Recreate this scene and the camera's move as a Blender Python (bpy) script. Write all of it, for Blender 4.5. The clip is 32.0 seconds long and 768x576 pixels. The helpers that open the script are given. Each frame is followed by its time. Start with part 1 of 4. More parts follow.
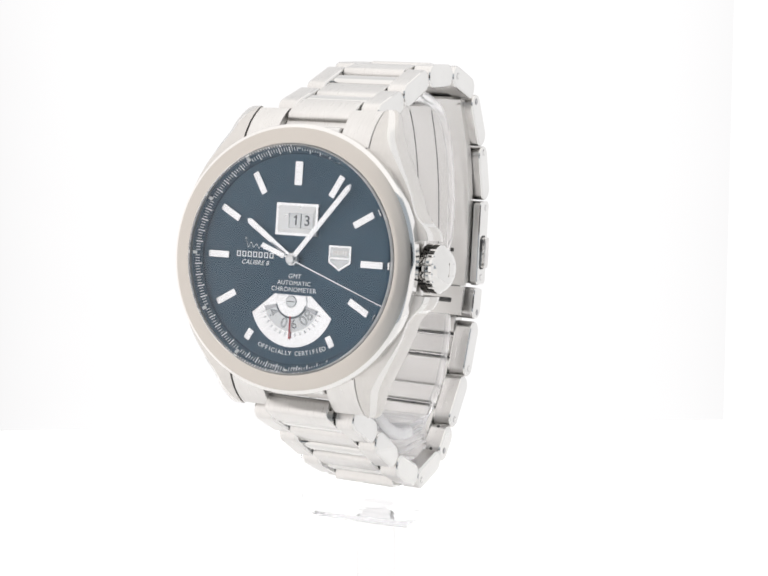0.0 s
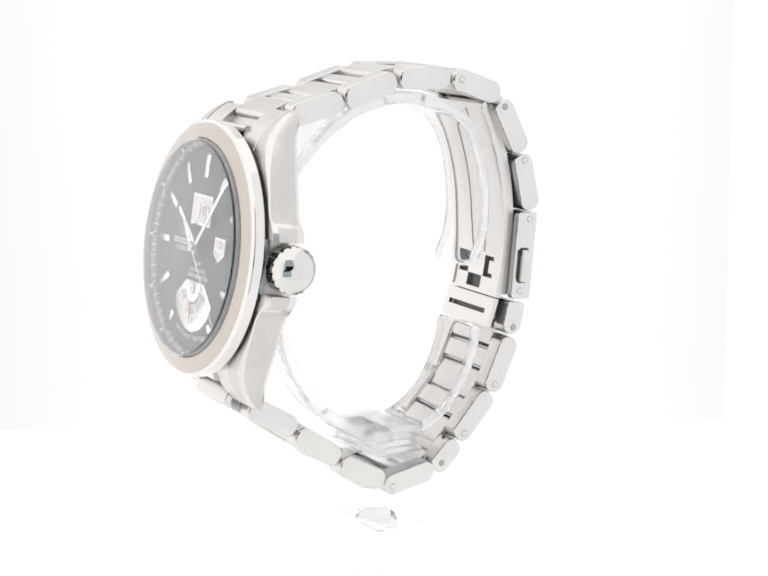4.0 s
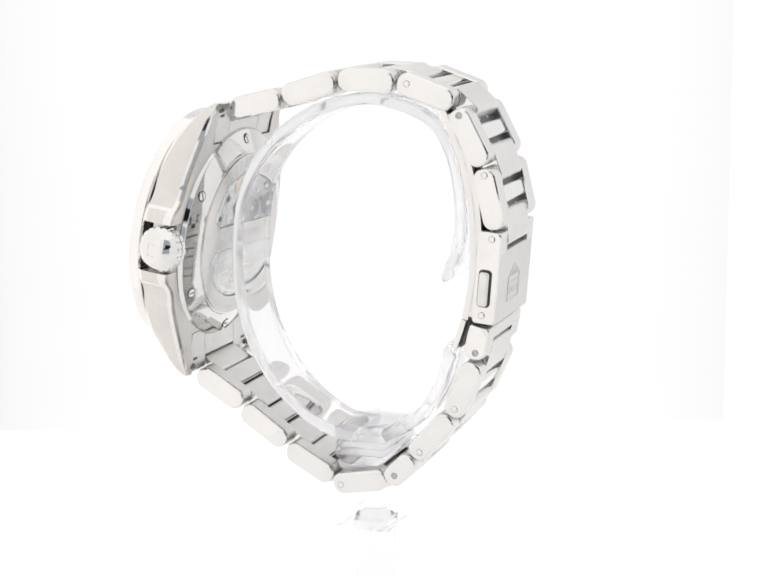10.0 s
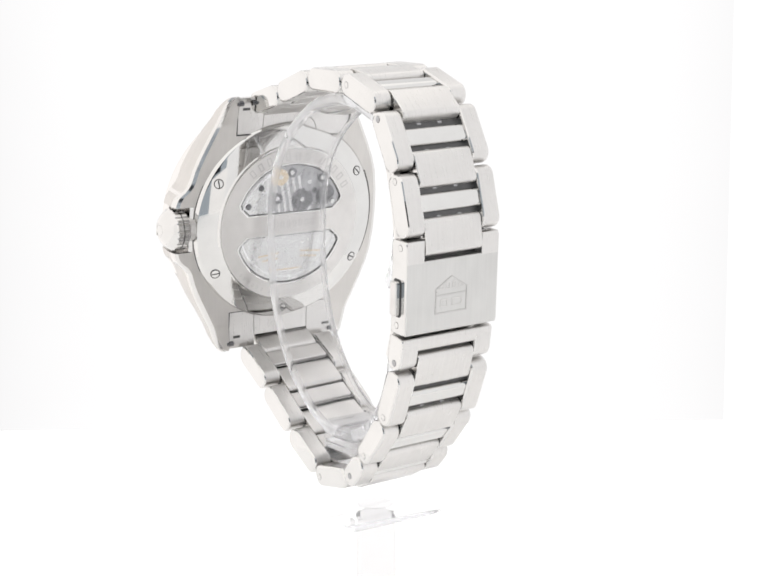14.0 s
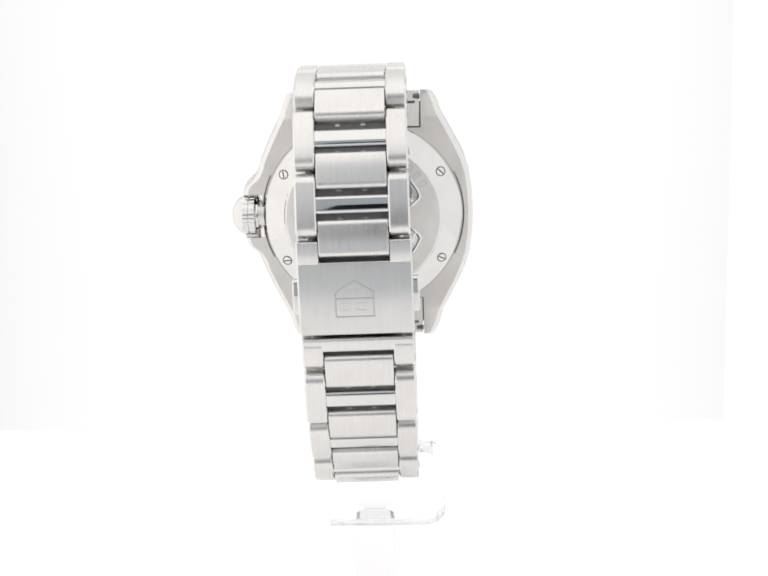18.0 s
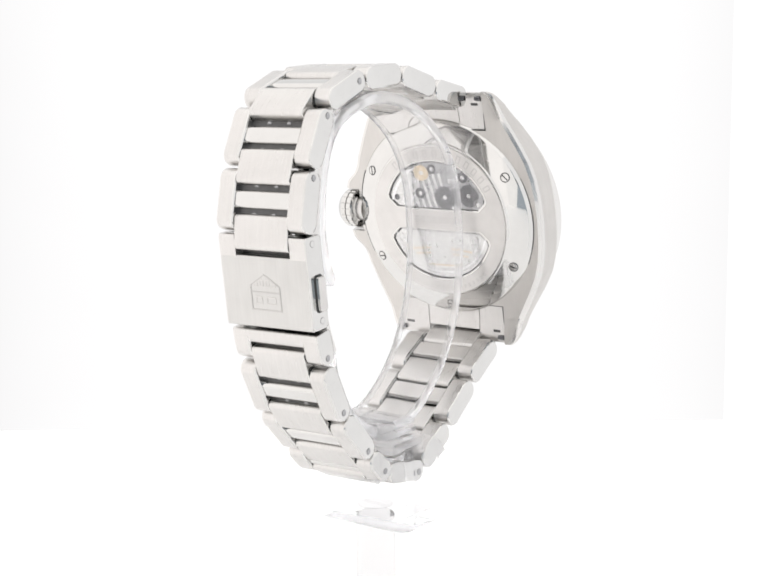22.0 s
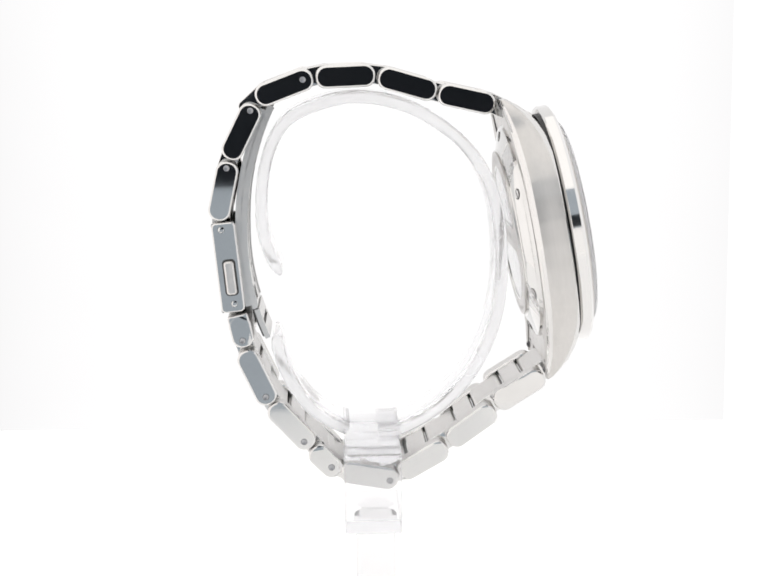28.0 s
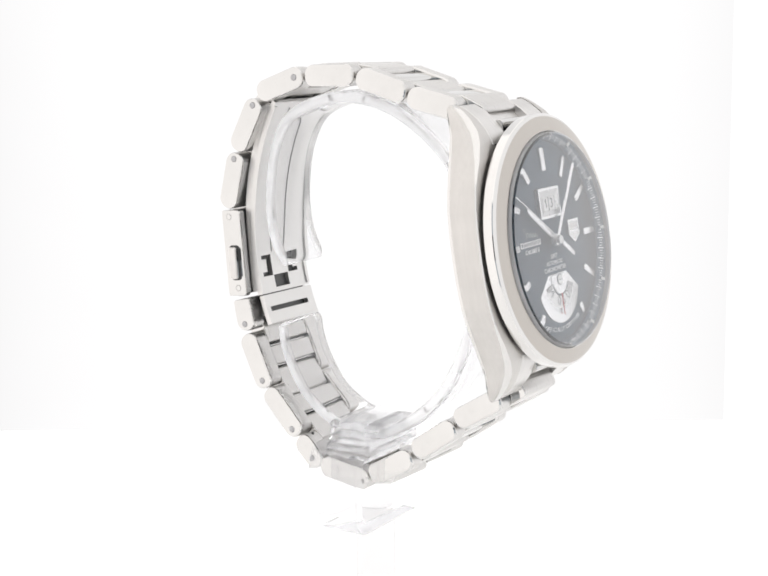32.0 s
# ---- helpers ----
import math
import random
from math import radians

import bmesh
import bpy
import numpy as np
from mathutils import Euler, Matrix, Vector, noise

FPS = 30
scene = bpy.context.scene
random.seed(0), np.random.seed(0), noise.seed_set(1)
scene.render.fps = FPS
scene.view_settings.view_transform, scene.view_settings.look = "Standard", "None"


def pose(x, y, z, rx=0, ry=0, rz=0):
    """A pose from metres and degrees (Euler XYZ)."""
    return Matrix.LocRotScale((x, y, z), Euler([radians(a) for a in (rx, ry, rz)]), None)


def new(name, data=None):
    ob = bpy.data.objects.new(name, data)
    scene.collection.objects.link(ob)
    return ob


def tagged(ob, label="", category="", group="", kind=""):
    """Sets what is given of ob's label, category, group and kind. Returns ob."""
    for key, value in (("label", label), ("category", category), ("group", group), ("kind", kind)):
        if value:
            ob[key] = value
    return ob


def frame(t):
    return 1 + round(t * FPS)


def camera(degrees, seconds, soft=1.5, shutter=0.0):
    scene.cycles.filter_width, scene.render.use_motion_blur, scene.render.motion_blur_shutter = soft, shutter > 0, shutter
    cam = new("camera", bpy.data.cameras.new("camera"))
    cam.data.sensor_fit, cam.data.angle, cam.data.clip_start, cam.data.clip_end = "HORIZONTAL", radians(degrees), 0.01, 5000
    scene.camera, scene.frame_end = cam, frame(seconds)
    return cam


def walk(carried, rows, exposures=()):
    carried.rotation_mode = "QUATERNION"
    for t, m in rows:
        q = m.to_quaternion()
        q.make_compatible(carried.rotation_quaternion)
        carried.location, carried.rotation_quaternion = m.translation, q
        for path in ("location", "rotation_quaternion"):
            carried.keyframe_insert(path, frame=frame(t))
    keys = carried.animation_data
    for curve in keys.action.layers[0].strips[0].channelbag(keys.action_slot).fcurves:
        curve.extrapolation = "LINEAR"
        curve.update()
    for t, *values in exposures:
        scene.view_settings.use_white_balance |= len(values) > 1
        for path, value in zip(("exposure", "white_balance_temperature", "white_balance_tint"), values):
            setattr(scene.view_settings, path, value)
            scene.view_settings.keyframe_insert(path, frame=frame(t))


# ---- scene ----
# ---- camera: still, 29 cm in front of the turning axis ----
cam = camera(26.461, 32.0, soft=1.8)
EYE = pose(0.0, -0.29, 0.04236, 90 - 10.480, 0, -0.425) @ pose(0, 0, 0, 0, 0, -0.7595)
walk(cam, [(0, EYE), (32, EYE)])

# ---- light: the luminous panels of a small photo box, and a fill glow added to its floor ----
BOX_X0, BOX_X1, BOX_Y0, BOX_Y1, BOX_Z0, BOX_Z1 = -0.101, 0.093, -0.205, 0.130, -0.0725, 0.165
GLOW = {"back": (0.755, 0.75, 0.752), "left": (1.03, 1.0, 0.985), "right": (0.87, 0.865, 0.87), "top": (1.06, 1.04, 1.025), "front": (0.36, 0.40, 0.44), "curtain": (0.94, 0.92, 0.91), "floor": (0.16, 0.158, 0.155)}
world = bpy.data.worlds.new("dim_room")
scene.world = world
world.use_nodes = True
world.node_tree.nodes["Background"].inputs[0].default_value = (0.010, 0.012, 0.018, 1)
world.node_tree.nodes["Background"].inputs[1].default_value = 1.0
scene.view_settings.exposure = 0.47

MM = 0.001
START, RATE = -28.059, -8.6644  # the turntable, degrees and degrees a second


# ---- materials ----
def node_mat(name):
    m = bpy.data.materials.new(name)
    m.use_nodes = True
    nt = m.node_tree
    nt.nodes.clear()
    out = nt.nodes.new("ShaderNodeOutputMaterial")
    return m, nt, out


def coords(nt, scale=(1, 1, 1), kind="Object"):
    tc = nt.nodes.new("ShaderNodeTexCoord")
    mp = nt.nodes.new("ShaderNodeMapping")
    mp.inputs["Scale"].default_value = scale
    nt.links.new(tc.outputs[kind], mp.inputs["Vector"])
    return mp.outputs["Vector"]


def noise_tex(nt, vec, scale, detail=4, rough=0.6):
    n = nt.nodes.new("ShaderNodeTexNoise")
    n.inputs["Scale"].default_value = scale
    n.inputs["Detail"].default_value = detail
    n.inputs["Roughness"].default_value = rough
    nt.links.new(vec, n.inputs["Vector"])
    return n.outputs["Fac"]


def ramp(nt, fac, a, b, lo=0.0, hi=1.0):
    r = nt.nodes.new("ShaderNodeMapRange")
    r.inputs["From Min"].default_value, r.inputs["From Max"].default_value = lo, hi
    r.inputs["To Min"].default_value, r.inputs["To Max"].default_value = a, b
    nt.links.new(fac, r.inputs["Value"])
    return r.outputs["Result"]


def mix_col(nt, fac, a, b):
    m = nt.nodes.new("ShaderNodeMix")
    m.data_type = "RGBA"
    nt.links.new(fac, m.inputs[0])
    m.inputs[6].default_value, m.inputs[7].default_value = (*a, 1), (*b, 1)
    return m.outputs[2]


def principled(nt, out, color=None, rough=0.5, metal=0.0, ior=1.5):
    p = nt.nodes.new("ShaderNodeBsdfPrincipled")
    if color is not None:
        p.inputs["Base Color"].default_value = (*color, 1)
    p.inputs["Roughness"].default_value = rough
    p.inputs["Metallic"].default_value = metal
    p.inputs["IOR"].default_value = ior
    nt.links.new(p.outputs[0], out.inputs[0])
    return p


def steel(name, color, rough, grain=None, spread=0.05, blotch=0.05, streak=0.75, uneven=0.1):
    """Stainless steel. grain: how fine the brushing is along x, y and z, a metre; brushed steel spreads its gloss across the lines (which run along y)."""
    m, nt, out = node_mat(name)
    p = principled(nt, out, color, rough, 1.0)
    v = coords(nt)
    cloud = noise_tex(nt, v, 160, 3)
    dark = tuple(c * (1 - blotch) for c in color)
    nt.links.new(mix_col(nt, ramp(nt, cloud, 0, 1, 0.35, 0.65), dark, color), p.inputs["Base Color"])
    if grain:
        g = noise_tex(nt, coords(nt, grain), 1.0, 3, 0.7)
        nt.links.new(ramp(nt, g, rough - spread, rough + spread, 0.3, 0.7), p.inputs["Roughness"])
        coarse = noise_tex(nt, coords(nt, tuple(q * 0.35 for q in grain)), 1.0, 2, 0.6)
        both = nt.nodes.new("ShaderNodeMath")
        both.operation = "MULTIPLY"
        nt.links.new(ramp(nt, coarse, 1.0 - 0.9 * blotch, 1.0, 0.3, 0.7), both.inputs[0])
        nt.links.new(ramp(nt, cloud, 1.0 - blotch, 1.0, 0.35, 0.65), both.inputs[1])
        nt.links.new(mix_col(nt, both.outputs[0], (0, 0, 0), color), p.inputs["Base Color"])
        b = nt.nodes.new("ShaderNodeBump")
        b.inputs["Strength"].default_value = 0.03
        b.inputs["Distance"].default_value = 0.00001
        nt.links.new(g, b.inputs["Height"])
        nt.links.new(b.outputs[0], p.inputs["Normal"])
        if streak:
            tv = nt.nodes.new("ShaderNodeVectorTransform")
            tv.vector_type, tv.convert_from, tv.convert_to = "VECTOR", "OBJECT", "WORLD"
            tv.inputs[0].default_value = (0.7071, 0.0, 0.7071)
            nt.links.new(tv.outputs[0], p.inputs["Tangent"])
            p.inputs["Anisotropic"].default_value = streak
    else:
        s = noise_tex(nt, v, 900, 4)
        nt.links.new(ramp(nt, s, rough * (1 - uneven), rough * (1 + uneven), 0.35, 0.7), p.inputs["Roughness"])
    return m


BRUSHED = steel("brushed_steel", (0.675, 0.661, 0.645), 0.31, (9000, 260, 260))
CLASP_STEEL = steel("brushed_clasp_steel", (0.615, 0.61, 0.595), 0.33, (9000, 260, 260))
SATIN = steel("satin_steel", (0.665, 0.65, 0.635), 0.36, (900, 900, 900), streak=0)
POLISHED = steel("polished_steel", (0.652, 0.646, 0.633), 0.05)
CASE_STEEL = steel("fine_brushed_case_steel", (0.605, 0.587, 0.565), 0.40, (5000, 200, 5000), 0.03, streak=0)
CHAMFER = steel("polished_chamfer", (0.67, 0.66, 0.645), 0.16, blotch=0.02, uneven=0.04)
BEZEL_STEEL = steel("bezel_steel", (0.505, 0.475, 0.44), 0.30, blotch=0.015, uneven=0.02)
BEZEL_SIDE = steel("polished_bezel_side", (0.70, 0.69, 0.675), 0.09, blotch=0.02, uneven=0.04)
BLADE_STEEL = steel("satin_blade_steel", (0.68, 0.67, 0.655), 0.34, blotch=0.03)
FRAME_STEEL = steel("satin_frame_steel", (0.60, 0.60, 0.60), 0.3)
ENGRAVED = steel("engraved_steel", (0.52, 0.51, 0.50), 0.30)
WHITE_METAL = steel("bright_applied_metal", (0.78, 0.78, 0.79), 0.24)
GILT = steel("gilt_brass", (0.66, 0.56, 0.42), 0.25)
ROTOR_STEEL = steel("rotor_steel", (0.64, 0.64, 0.635), 0.26)


def plain(name, color, rough=0.5, vary=0.15, scale=600, metal=0.0):
    m, nt, out = node_mat(name)
    p = principled(nt, out, color, rough, metal)
    n = noise_tex(nt, coords(nt), scale, 4)
    lo = tuple(c * (1 - vary) for c in color)
    nt.links.new(mix_col(nt, ramp(nt, n, 0, 1, 0.3, 0.7), lo, color), p.inputs["Base Color"])
    nt.links.new(ramp(nt, n, rough * 0.85, rough * 1.15, 0.3, 0.7), p.inputs["Roughness"])
    return m


BLACK = plain("black_recess_shade", (0.012, 0.012, 0.013), 0.5)
# steel whose dark colour stands in for shade in gaps and slots
GAP_SHADE = plain("shaded_gap_steel", (0.13, 0.13, 0.13), 0.45, 0.3, 500, 1.0)
GROOVE = plain("dark_groove", (0.05, 0.05, 0.05), 0.6)
WHITE_PAINT = plain("white_dial_print", (0.93, 0.93, 0.94), 0.4, 0.03)
GREY_INK = plain("grey_print", (0.13, 0.14, 0.15), 0.5)
INK = plain("black_print", (0.02, 0.02, 0.025), 0.5)
RED = plain("red_lacquer", (0.45, 0.03, 0.03), 0.35)
LUME = plain("luminous_paint", (0.92, 0.93, 0.91), 0.6, 0.05)
SILVER_DIAL = plain("silvered_opaline", (0.93, 0.93, 0.93), 0.5, 0.05, 1500)
MOVEMENT = plain("rhodium_plate", (0.45, 0.45, 0.46), 0.3, 0.3, 700, 1.0)
MOVEMENT_DARK = plain("dark_gear_metal", (0.19, 0.19, 0.20), 0.35, 0.4, 900, 1.0)


def dial_lacquer():
    """Dark sunray finish: blue-grey, brushed from the centre outwards under a brown-black lacquer."""
    m, nt, out = node_mat("dark_sunray_dial")
    p = principled(nt, out, (0.05, 0.065, 0.085), 0.42, 1.0)
    fine = noise_tex(nt, coords(nt), 150, 2)
    nt.links.new(mix_col(nt, fine, (0.024, 0.055, 0.080), (0.030, 0.066, 0.096)), p.inputs["Base Color"])
    tan = nt.nodes.new("ShaderNodeTangent")
    tan.direction_type, tan.axis = "RADIAL", "Z"
    nt.links.new(tan.outputs[0], p.inputs["Tangent"])
    p.inputs["Anisotropic"].default_value = 0.96
    d = nt.nodes.new("ShaderNodeBsdfDiffuse")
    d.inputs[0].default_value = (0.032, 0.025, 0.025, 1)
    add = nt.nodes.new("ShaderNodeAddShader")
    nt.links.new(p.outputs[0], add.inputs[0])
    nt.links.new(d.outputs[0], add.inputs[1])
    nt.links.new(add.outputs[0], out.inputs[0])
    return m


DIAL = dial_lacquer()


def clear_pane(name, gloss=(1.0, 0.95, 0.96), base=0.045, clear=(1, 1, 1), coat=None, ior=None, falloff=5.0):
    """Glass: clear straight through (bent, where ior is given), with the mirror of its surface on top."""
    m, nt, out = node_mat(name)
    t = nt.nodes.new("ShaderNodeBsdfRefraction" if ior else "ShaderNodeBsdfTransparent")
    t.inputs[0].default_value = (*clear, 1)
    if ior:
        t.inputs["IOR"].default_value = ior
        t.inputs["Roughness"].default_value = 0.0
    g = nt.nodes.new("ShaderNodeBsdfGlossy")
    g.inputs["Color"].default_value = (*gloss, 1)
    g.inputs["Roughness"].default_value = 0.02
    f = nt.nodes.new("ShaderNodeLayerWeight")
    if coat:
        nt.links.new(mix_col(nt, ramp(nt, f.outputs["Facing"], 0, 1, 0.12, 0.34), coat, gloss), g.inputs["Color"])
    five = nt.nodes.new("ShaderNodeMath")
    five.operation = "POWER"
    five.inputs[1].default_value = falloff
    nt.links.new(f.outputs["Facing"], five.inputs[0])
    mx = nt.nodes.new("ShaderNodeMixShader")
    nt.links.new(ramp(nt, five.outputs[0], base, 1.0), mx.inputs[0])
    nt.links.new(t.outputs[0], mx.inputs[1])
    nt.links.new(g.outputs[0], mx.inputs[2])
    nt.links.new(mx.outputs[0], out.inputs[0])
    return m


CRYSTAL = clear_pane("coated_sapphire", gloss=(0.97, 0.965, 0.97), base=0.08, coat=(0.40, 0.52, 0.64), ior=1.6, falloff=2.8)
CRYSTAL_BACK = clear_pane("sapphire_underside", base=0.0, ior=1.6)


def acrylic(name, ior, rough, haze_lo, haze_hi, tint=0.985):
    """Solid clear acrylic that bends the light, with some haze; cut edges are matter than the faces."""
    m, nt, out = node_mat(name)
    g = nt.nodes.new("ShaderNodeBsdfGlass")
    g.inputs["Color"].default_value = (tint, tint, tint + 0.003, 1)
    g.inputs["Roughness"].default_value = rough
    g.inputs["IOR"].default_value = ior
    haze = nt.nodes.new("ShaderNodeBsdfDiffuse")
    haze.inputs[0].default_value = (0.97, 0.97, 0.975, 1)
    through_haze = nt.nodes.new("ShaderNodeBsdfTranslucent")
    through_haze.inputs[0].default_value = (0.98, 0.98, 0.98, 1)
    milk = nt.nodes.new("ShaderNodeMixShader")
    nt.links.new(haze.outputs[0], milk.inputs[1])
    nt.links.new(through_haze.outputs[0], milk.inputs[2])
    mx = nt.nodes.new("ShaderNodeMixShader")
    n = noise_tex(nt, coords(nt), 90, 2)
    nt.links.new(ramp(nt, n, haze_lo, haze_hi, 0.35, 0.7), mx.inputs[0])
    nt.links.new(g.outputs[0], mx.inputs[1])
    nt.links.new(milk.outputs[0], mx.inputs[2])
    nt.links.new(mx.outputs[0], out.inputs[0])
    return m


ACRYLIC = acrylic("clear_acrylic", 1.16, 0.012, 0.04, 0.07)
ACRYLIC_EDGE = acrylic("cut_acrylic_edge", 1.20, 0.04, 0.24, 0.32)
CLEAR_BLOCK = acrylic("clear_block_acrylic", 1.035, 0.05, 0.06, 0.08, 0.978)
CRYSTAL_EDGE = acrylic("ground_sapphire_edge", 1.25, 0.18, 0.62, 0.75)
SADDLE_CLEAR = acrylic("saddle_acrylic", 1.06, 0.05, 0.07, 0.10)
SADDLE_EDGE = acrylic("saddle_edge", 1.08, 0.12, 0.20, 0.25)
POST_CLEAR = acrylic("post_acrylic", 1.16, 0.05, 0.07, 0.10, 0.93)
CLEAR_BLOCK_EDGE = acrylic("clear_block_edge", 1.09, 0.08, 0.12, 0.16, 0.965)


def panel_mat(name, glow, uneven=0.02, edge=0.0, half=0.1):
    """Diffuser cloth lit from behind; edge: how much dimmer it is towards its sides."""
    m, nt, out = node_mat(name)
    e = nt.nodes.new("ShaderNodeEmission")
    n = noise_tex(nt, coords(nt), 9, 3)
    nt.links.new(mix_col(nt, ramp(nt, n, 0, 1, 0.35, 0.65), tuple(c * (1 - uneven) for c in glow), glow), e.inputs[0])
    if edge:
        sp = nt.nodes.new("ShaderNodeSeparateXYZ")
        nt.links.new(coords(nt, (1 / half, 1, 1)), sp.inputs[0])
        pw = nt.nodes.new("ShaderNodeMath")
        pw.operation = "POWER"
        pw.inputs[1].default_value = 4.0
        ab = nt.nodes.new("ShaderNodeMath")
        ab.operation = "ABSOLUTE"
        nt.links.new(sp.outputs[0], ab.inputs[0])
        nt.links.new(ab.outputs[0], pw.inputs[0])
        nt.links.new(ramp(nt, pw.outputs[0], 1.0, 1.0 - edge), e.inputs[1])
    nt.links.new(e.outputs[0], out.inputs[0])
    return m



def glow_sheet(name, color, glow):
    """White base sheet: diffuse, with a small glow added as fill from below."""
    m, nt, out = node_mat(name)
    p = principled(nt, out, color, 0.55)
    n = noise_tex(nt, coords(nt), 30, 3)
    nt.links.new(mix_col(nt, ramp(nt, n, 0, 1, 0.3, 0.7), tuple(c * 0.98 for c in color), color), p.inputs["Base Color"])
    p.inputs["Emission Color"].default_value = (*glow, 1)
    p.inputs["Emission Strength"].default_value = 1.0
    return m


# no lamp under the sheet; the added glow brightens the lower links
FLOOR_WHITE = glow_sheet("white_base_sheet", (0.88, 0.88, 0.88), GLOW["floor"])
ROOM_WALL = plain("dark_room_paint", (0.035, 0.043, 0.058), 0.7, 0.2, 12)


# ---- mesh helpers ----
def finish(bm, sharp=0.40):
    bmesh.ops.recalc_face_normals(bm, faces=bm.faces)
    for f in bm.faces:
        f.smooth = True
    for e in bm.edges:
        if len(e.link_faces) != 2 or e.calc_face_angle(0) > sharp:
            e.smooth = False


def part(name, bm, mats, parent=None, label="", m=None, smooth=True):
    if smooth:
        finish(bm)
    me = bpy.data.meshes.new(name)
    bm.to_mesh(me)
    bm.free()
    for mat in (mats if isinstance(mats, (list, tuple)) else [mats]):
        me.materials.append(mat)
    ob = new(name, me)
    if parent is not None:
        ob.parent = parent
    if m is not None:
        ob.matrix_basis = m
    if label:
        ob["label"] = label
    return ob


def again(ob, parent=None, m=None):
    """Another object on the same mesh."""
    o = new(ob.name.split(".")[0], ob.data)
    o.parent = parent if parent is not None else ob.parent
    o.matrix_basis = m if m is not None else ob.matrix_basis
    if "label" in ob:
        o["label"] = ob["label"]
    return o


def rings(bm, loops, close=True, cap=True, mats=None):
    """Skin over loops of points of equal count. mats: material of each band; caps take the first and the last."""
    vs = [[bm.verts.new(p) for p in lp] for lp in loops]
    n = len(vs[0])
    for i in range(len(vs) - 1):
        for j in range(n if close else n - 1):
            k = (j + 1) % n
            f = bm.faces.new((vs[i][j], vs[i][k], vs[i + 1][k], vs[i + 1][j]))
            if mats:
                f.material_index = mats[i] if not callable(mats[i]) else mats[i](j)
    if cap:
        a, b = bm.faces.new(vs[0][::-1]), bm.faces.new(vs[-1])
        if mats:
            a.material_index, b.material_index = (mats[0] if not callable(mats[0]) else 1), (mats[-1] if not callable(mats[-1]) else 1)
    return vs


def lathe(profile, n=96, closed=False):
    """Turn (r, z) round the z axis, mm."""
    bm = bmesh.new()
    vs = []
    for i in range(n):
        a = 2 * math.pi * i / n
        vs.append([bm.verts.new((r * MM * math.cos(a), r * MM * math.sin(a), z * MM)) for r, z in profile])
    k = len(profile)
    for i in range(n):
        j = (i + 1) % n
        for q in range(k if closed else k - 1):
            w = (q + 1) % k
            bm.faces.new((vs[i][q], vs[j][q], vs[j][w], vs[i][w]))
    if not closed:
        for q, flip in ((0, False), (k - 1, True)):
            lp = [vs[i][q] for i in range(n)]
            if profile[q][0] > 0.001:
                bm.faces.new(lp if flip else lp[::-1])
    bmesh.ops.remove_doubles(bm, verts=bm.verts, dist=1e-8)
    return bm


def rrect(L, T, r, n=4):
    """Rounded rectangle, L along the first axis, counter-clockwise."""
    r = max(min(r, L / 2 - 0.01, T / 2 - 0.01), 0.01)
    pts = []
    for cx, cy, a0 in ((L / 2 - r, T / 2 - r, 0), (-L / 2 + r, T / 2 - r, 90), (-L / 2 + r, -T / 2 + r, 180), (L / 2 - r, -T / 2 + r, 270)):
        for i in range(n + 1):
            a = radians(a0 + 90 * i / n)
            pts.append((cx + r * math.cos(a), cy + r * math.sin(a)))
    return pts


def bar_x(L, T, r, x0, x1, bevel, side_mat=1, bevel_mat=1, n=4, bow=0.0):
    """A bar along x with a rounded-rectangle section (y: length, z: thickness), its ends bevelled. bow: the section's crown, mm."""
    bm = bmesh.new()
    loops = []
    for x, b in ((x0, bevel), (x0 + bevel * 0.35, bevel * 0.3), (x0 + bevel, 0), (x1 - bevel, 0), (x1 - bevel * 0.35, bevel * 0.3), (x1, bevel)):
        pts = rrect(L - 2 * b, T - 2 * b, r - b * 0.6, n)
        loops.append([(x * MM, u * MM, (v - bow * (2 * u / L) ** 2) * MM) for u, v in pts])
    rings(bm, loops, mats=[bevel_mat, bevel_mat, 0, bevel_mat, bevel_mat])
    for f in bm.faces:
        if len(f.verts) > 4:
            f.material_index = side_mat
    return bm


def box(x0, x1, y0, y1, z0, z1, bevel=0.0, seg=2):
    bm = bmesh.new()
    bmesh.ops.create_cube(bm, size=1)
    for v in bm.verts:
        v.co = Vector(((x0 if v.co.x < 0 else x1) * MM, (y0 if v.co.y < 0 else y1) * MM, (z0 if v.co.z < 0 else z1) * MM))
    if bevel:
        bmesh.ops.bevel(bm, geom=bm.edges[:], offset=bevel * MM, segments=seg, affect="EDGES", profile=0.5)
    return bm


def text_bm(body, size, shear=0.0, depth=0.03, spacing=1.0, grow=0.0):
    cu = bpy.data.curves.new("lettering", "FONT")
    cu.body, cu.size, cu.shear, cu.extrude = body, size * MM, shear, depth * MM
    cu.align_x, cu.align_y, cu.space_character, cu.resolution_u = "CENTER", "CENTER", spacing, 3
    cu.offset = grow * MM
    ob = bpy.data.objects.new("lettering", cu)
    scene.collection.objects.link(ob)
    dg = bpy.context.evaluated_depsgraph_get()
    me = bpy.data.meshes.new_from_object(ob.evaluated_get(dg))
    bm = bmesh.new()
    bm.from_mesh(me)
    bpy.data.objects.remove(ob)
    bpy.data.curves.remove(cu)
    bpy.data.meshes.remove(me)
    return bm


def T3(x, y, z):
    return Matrix.Translation((x * MM, y * MM, z * MM))


def rot(deg, axis):
    return Matrix.Rotation(radians(deg), 4, axis)


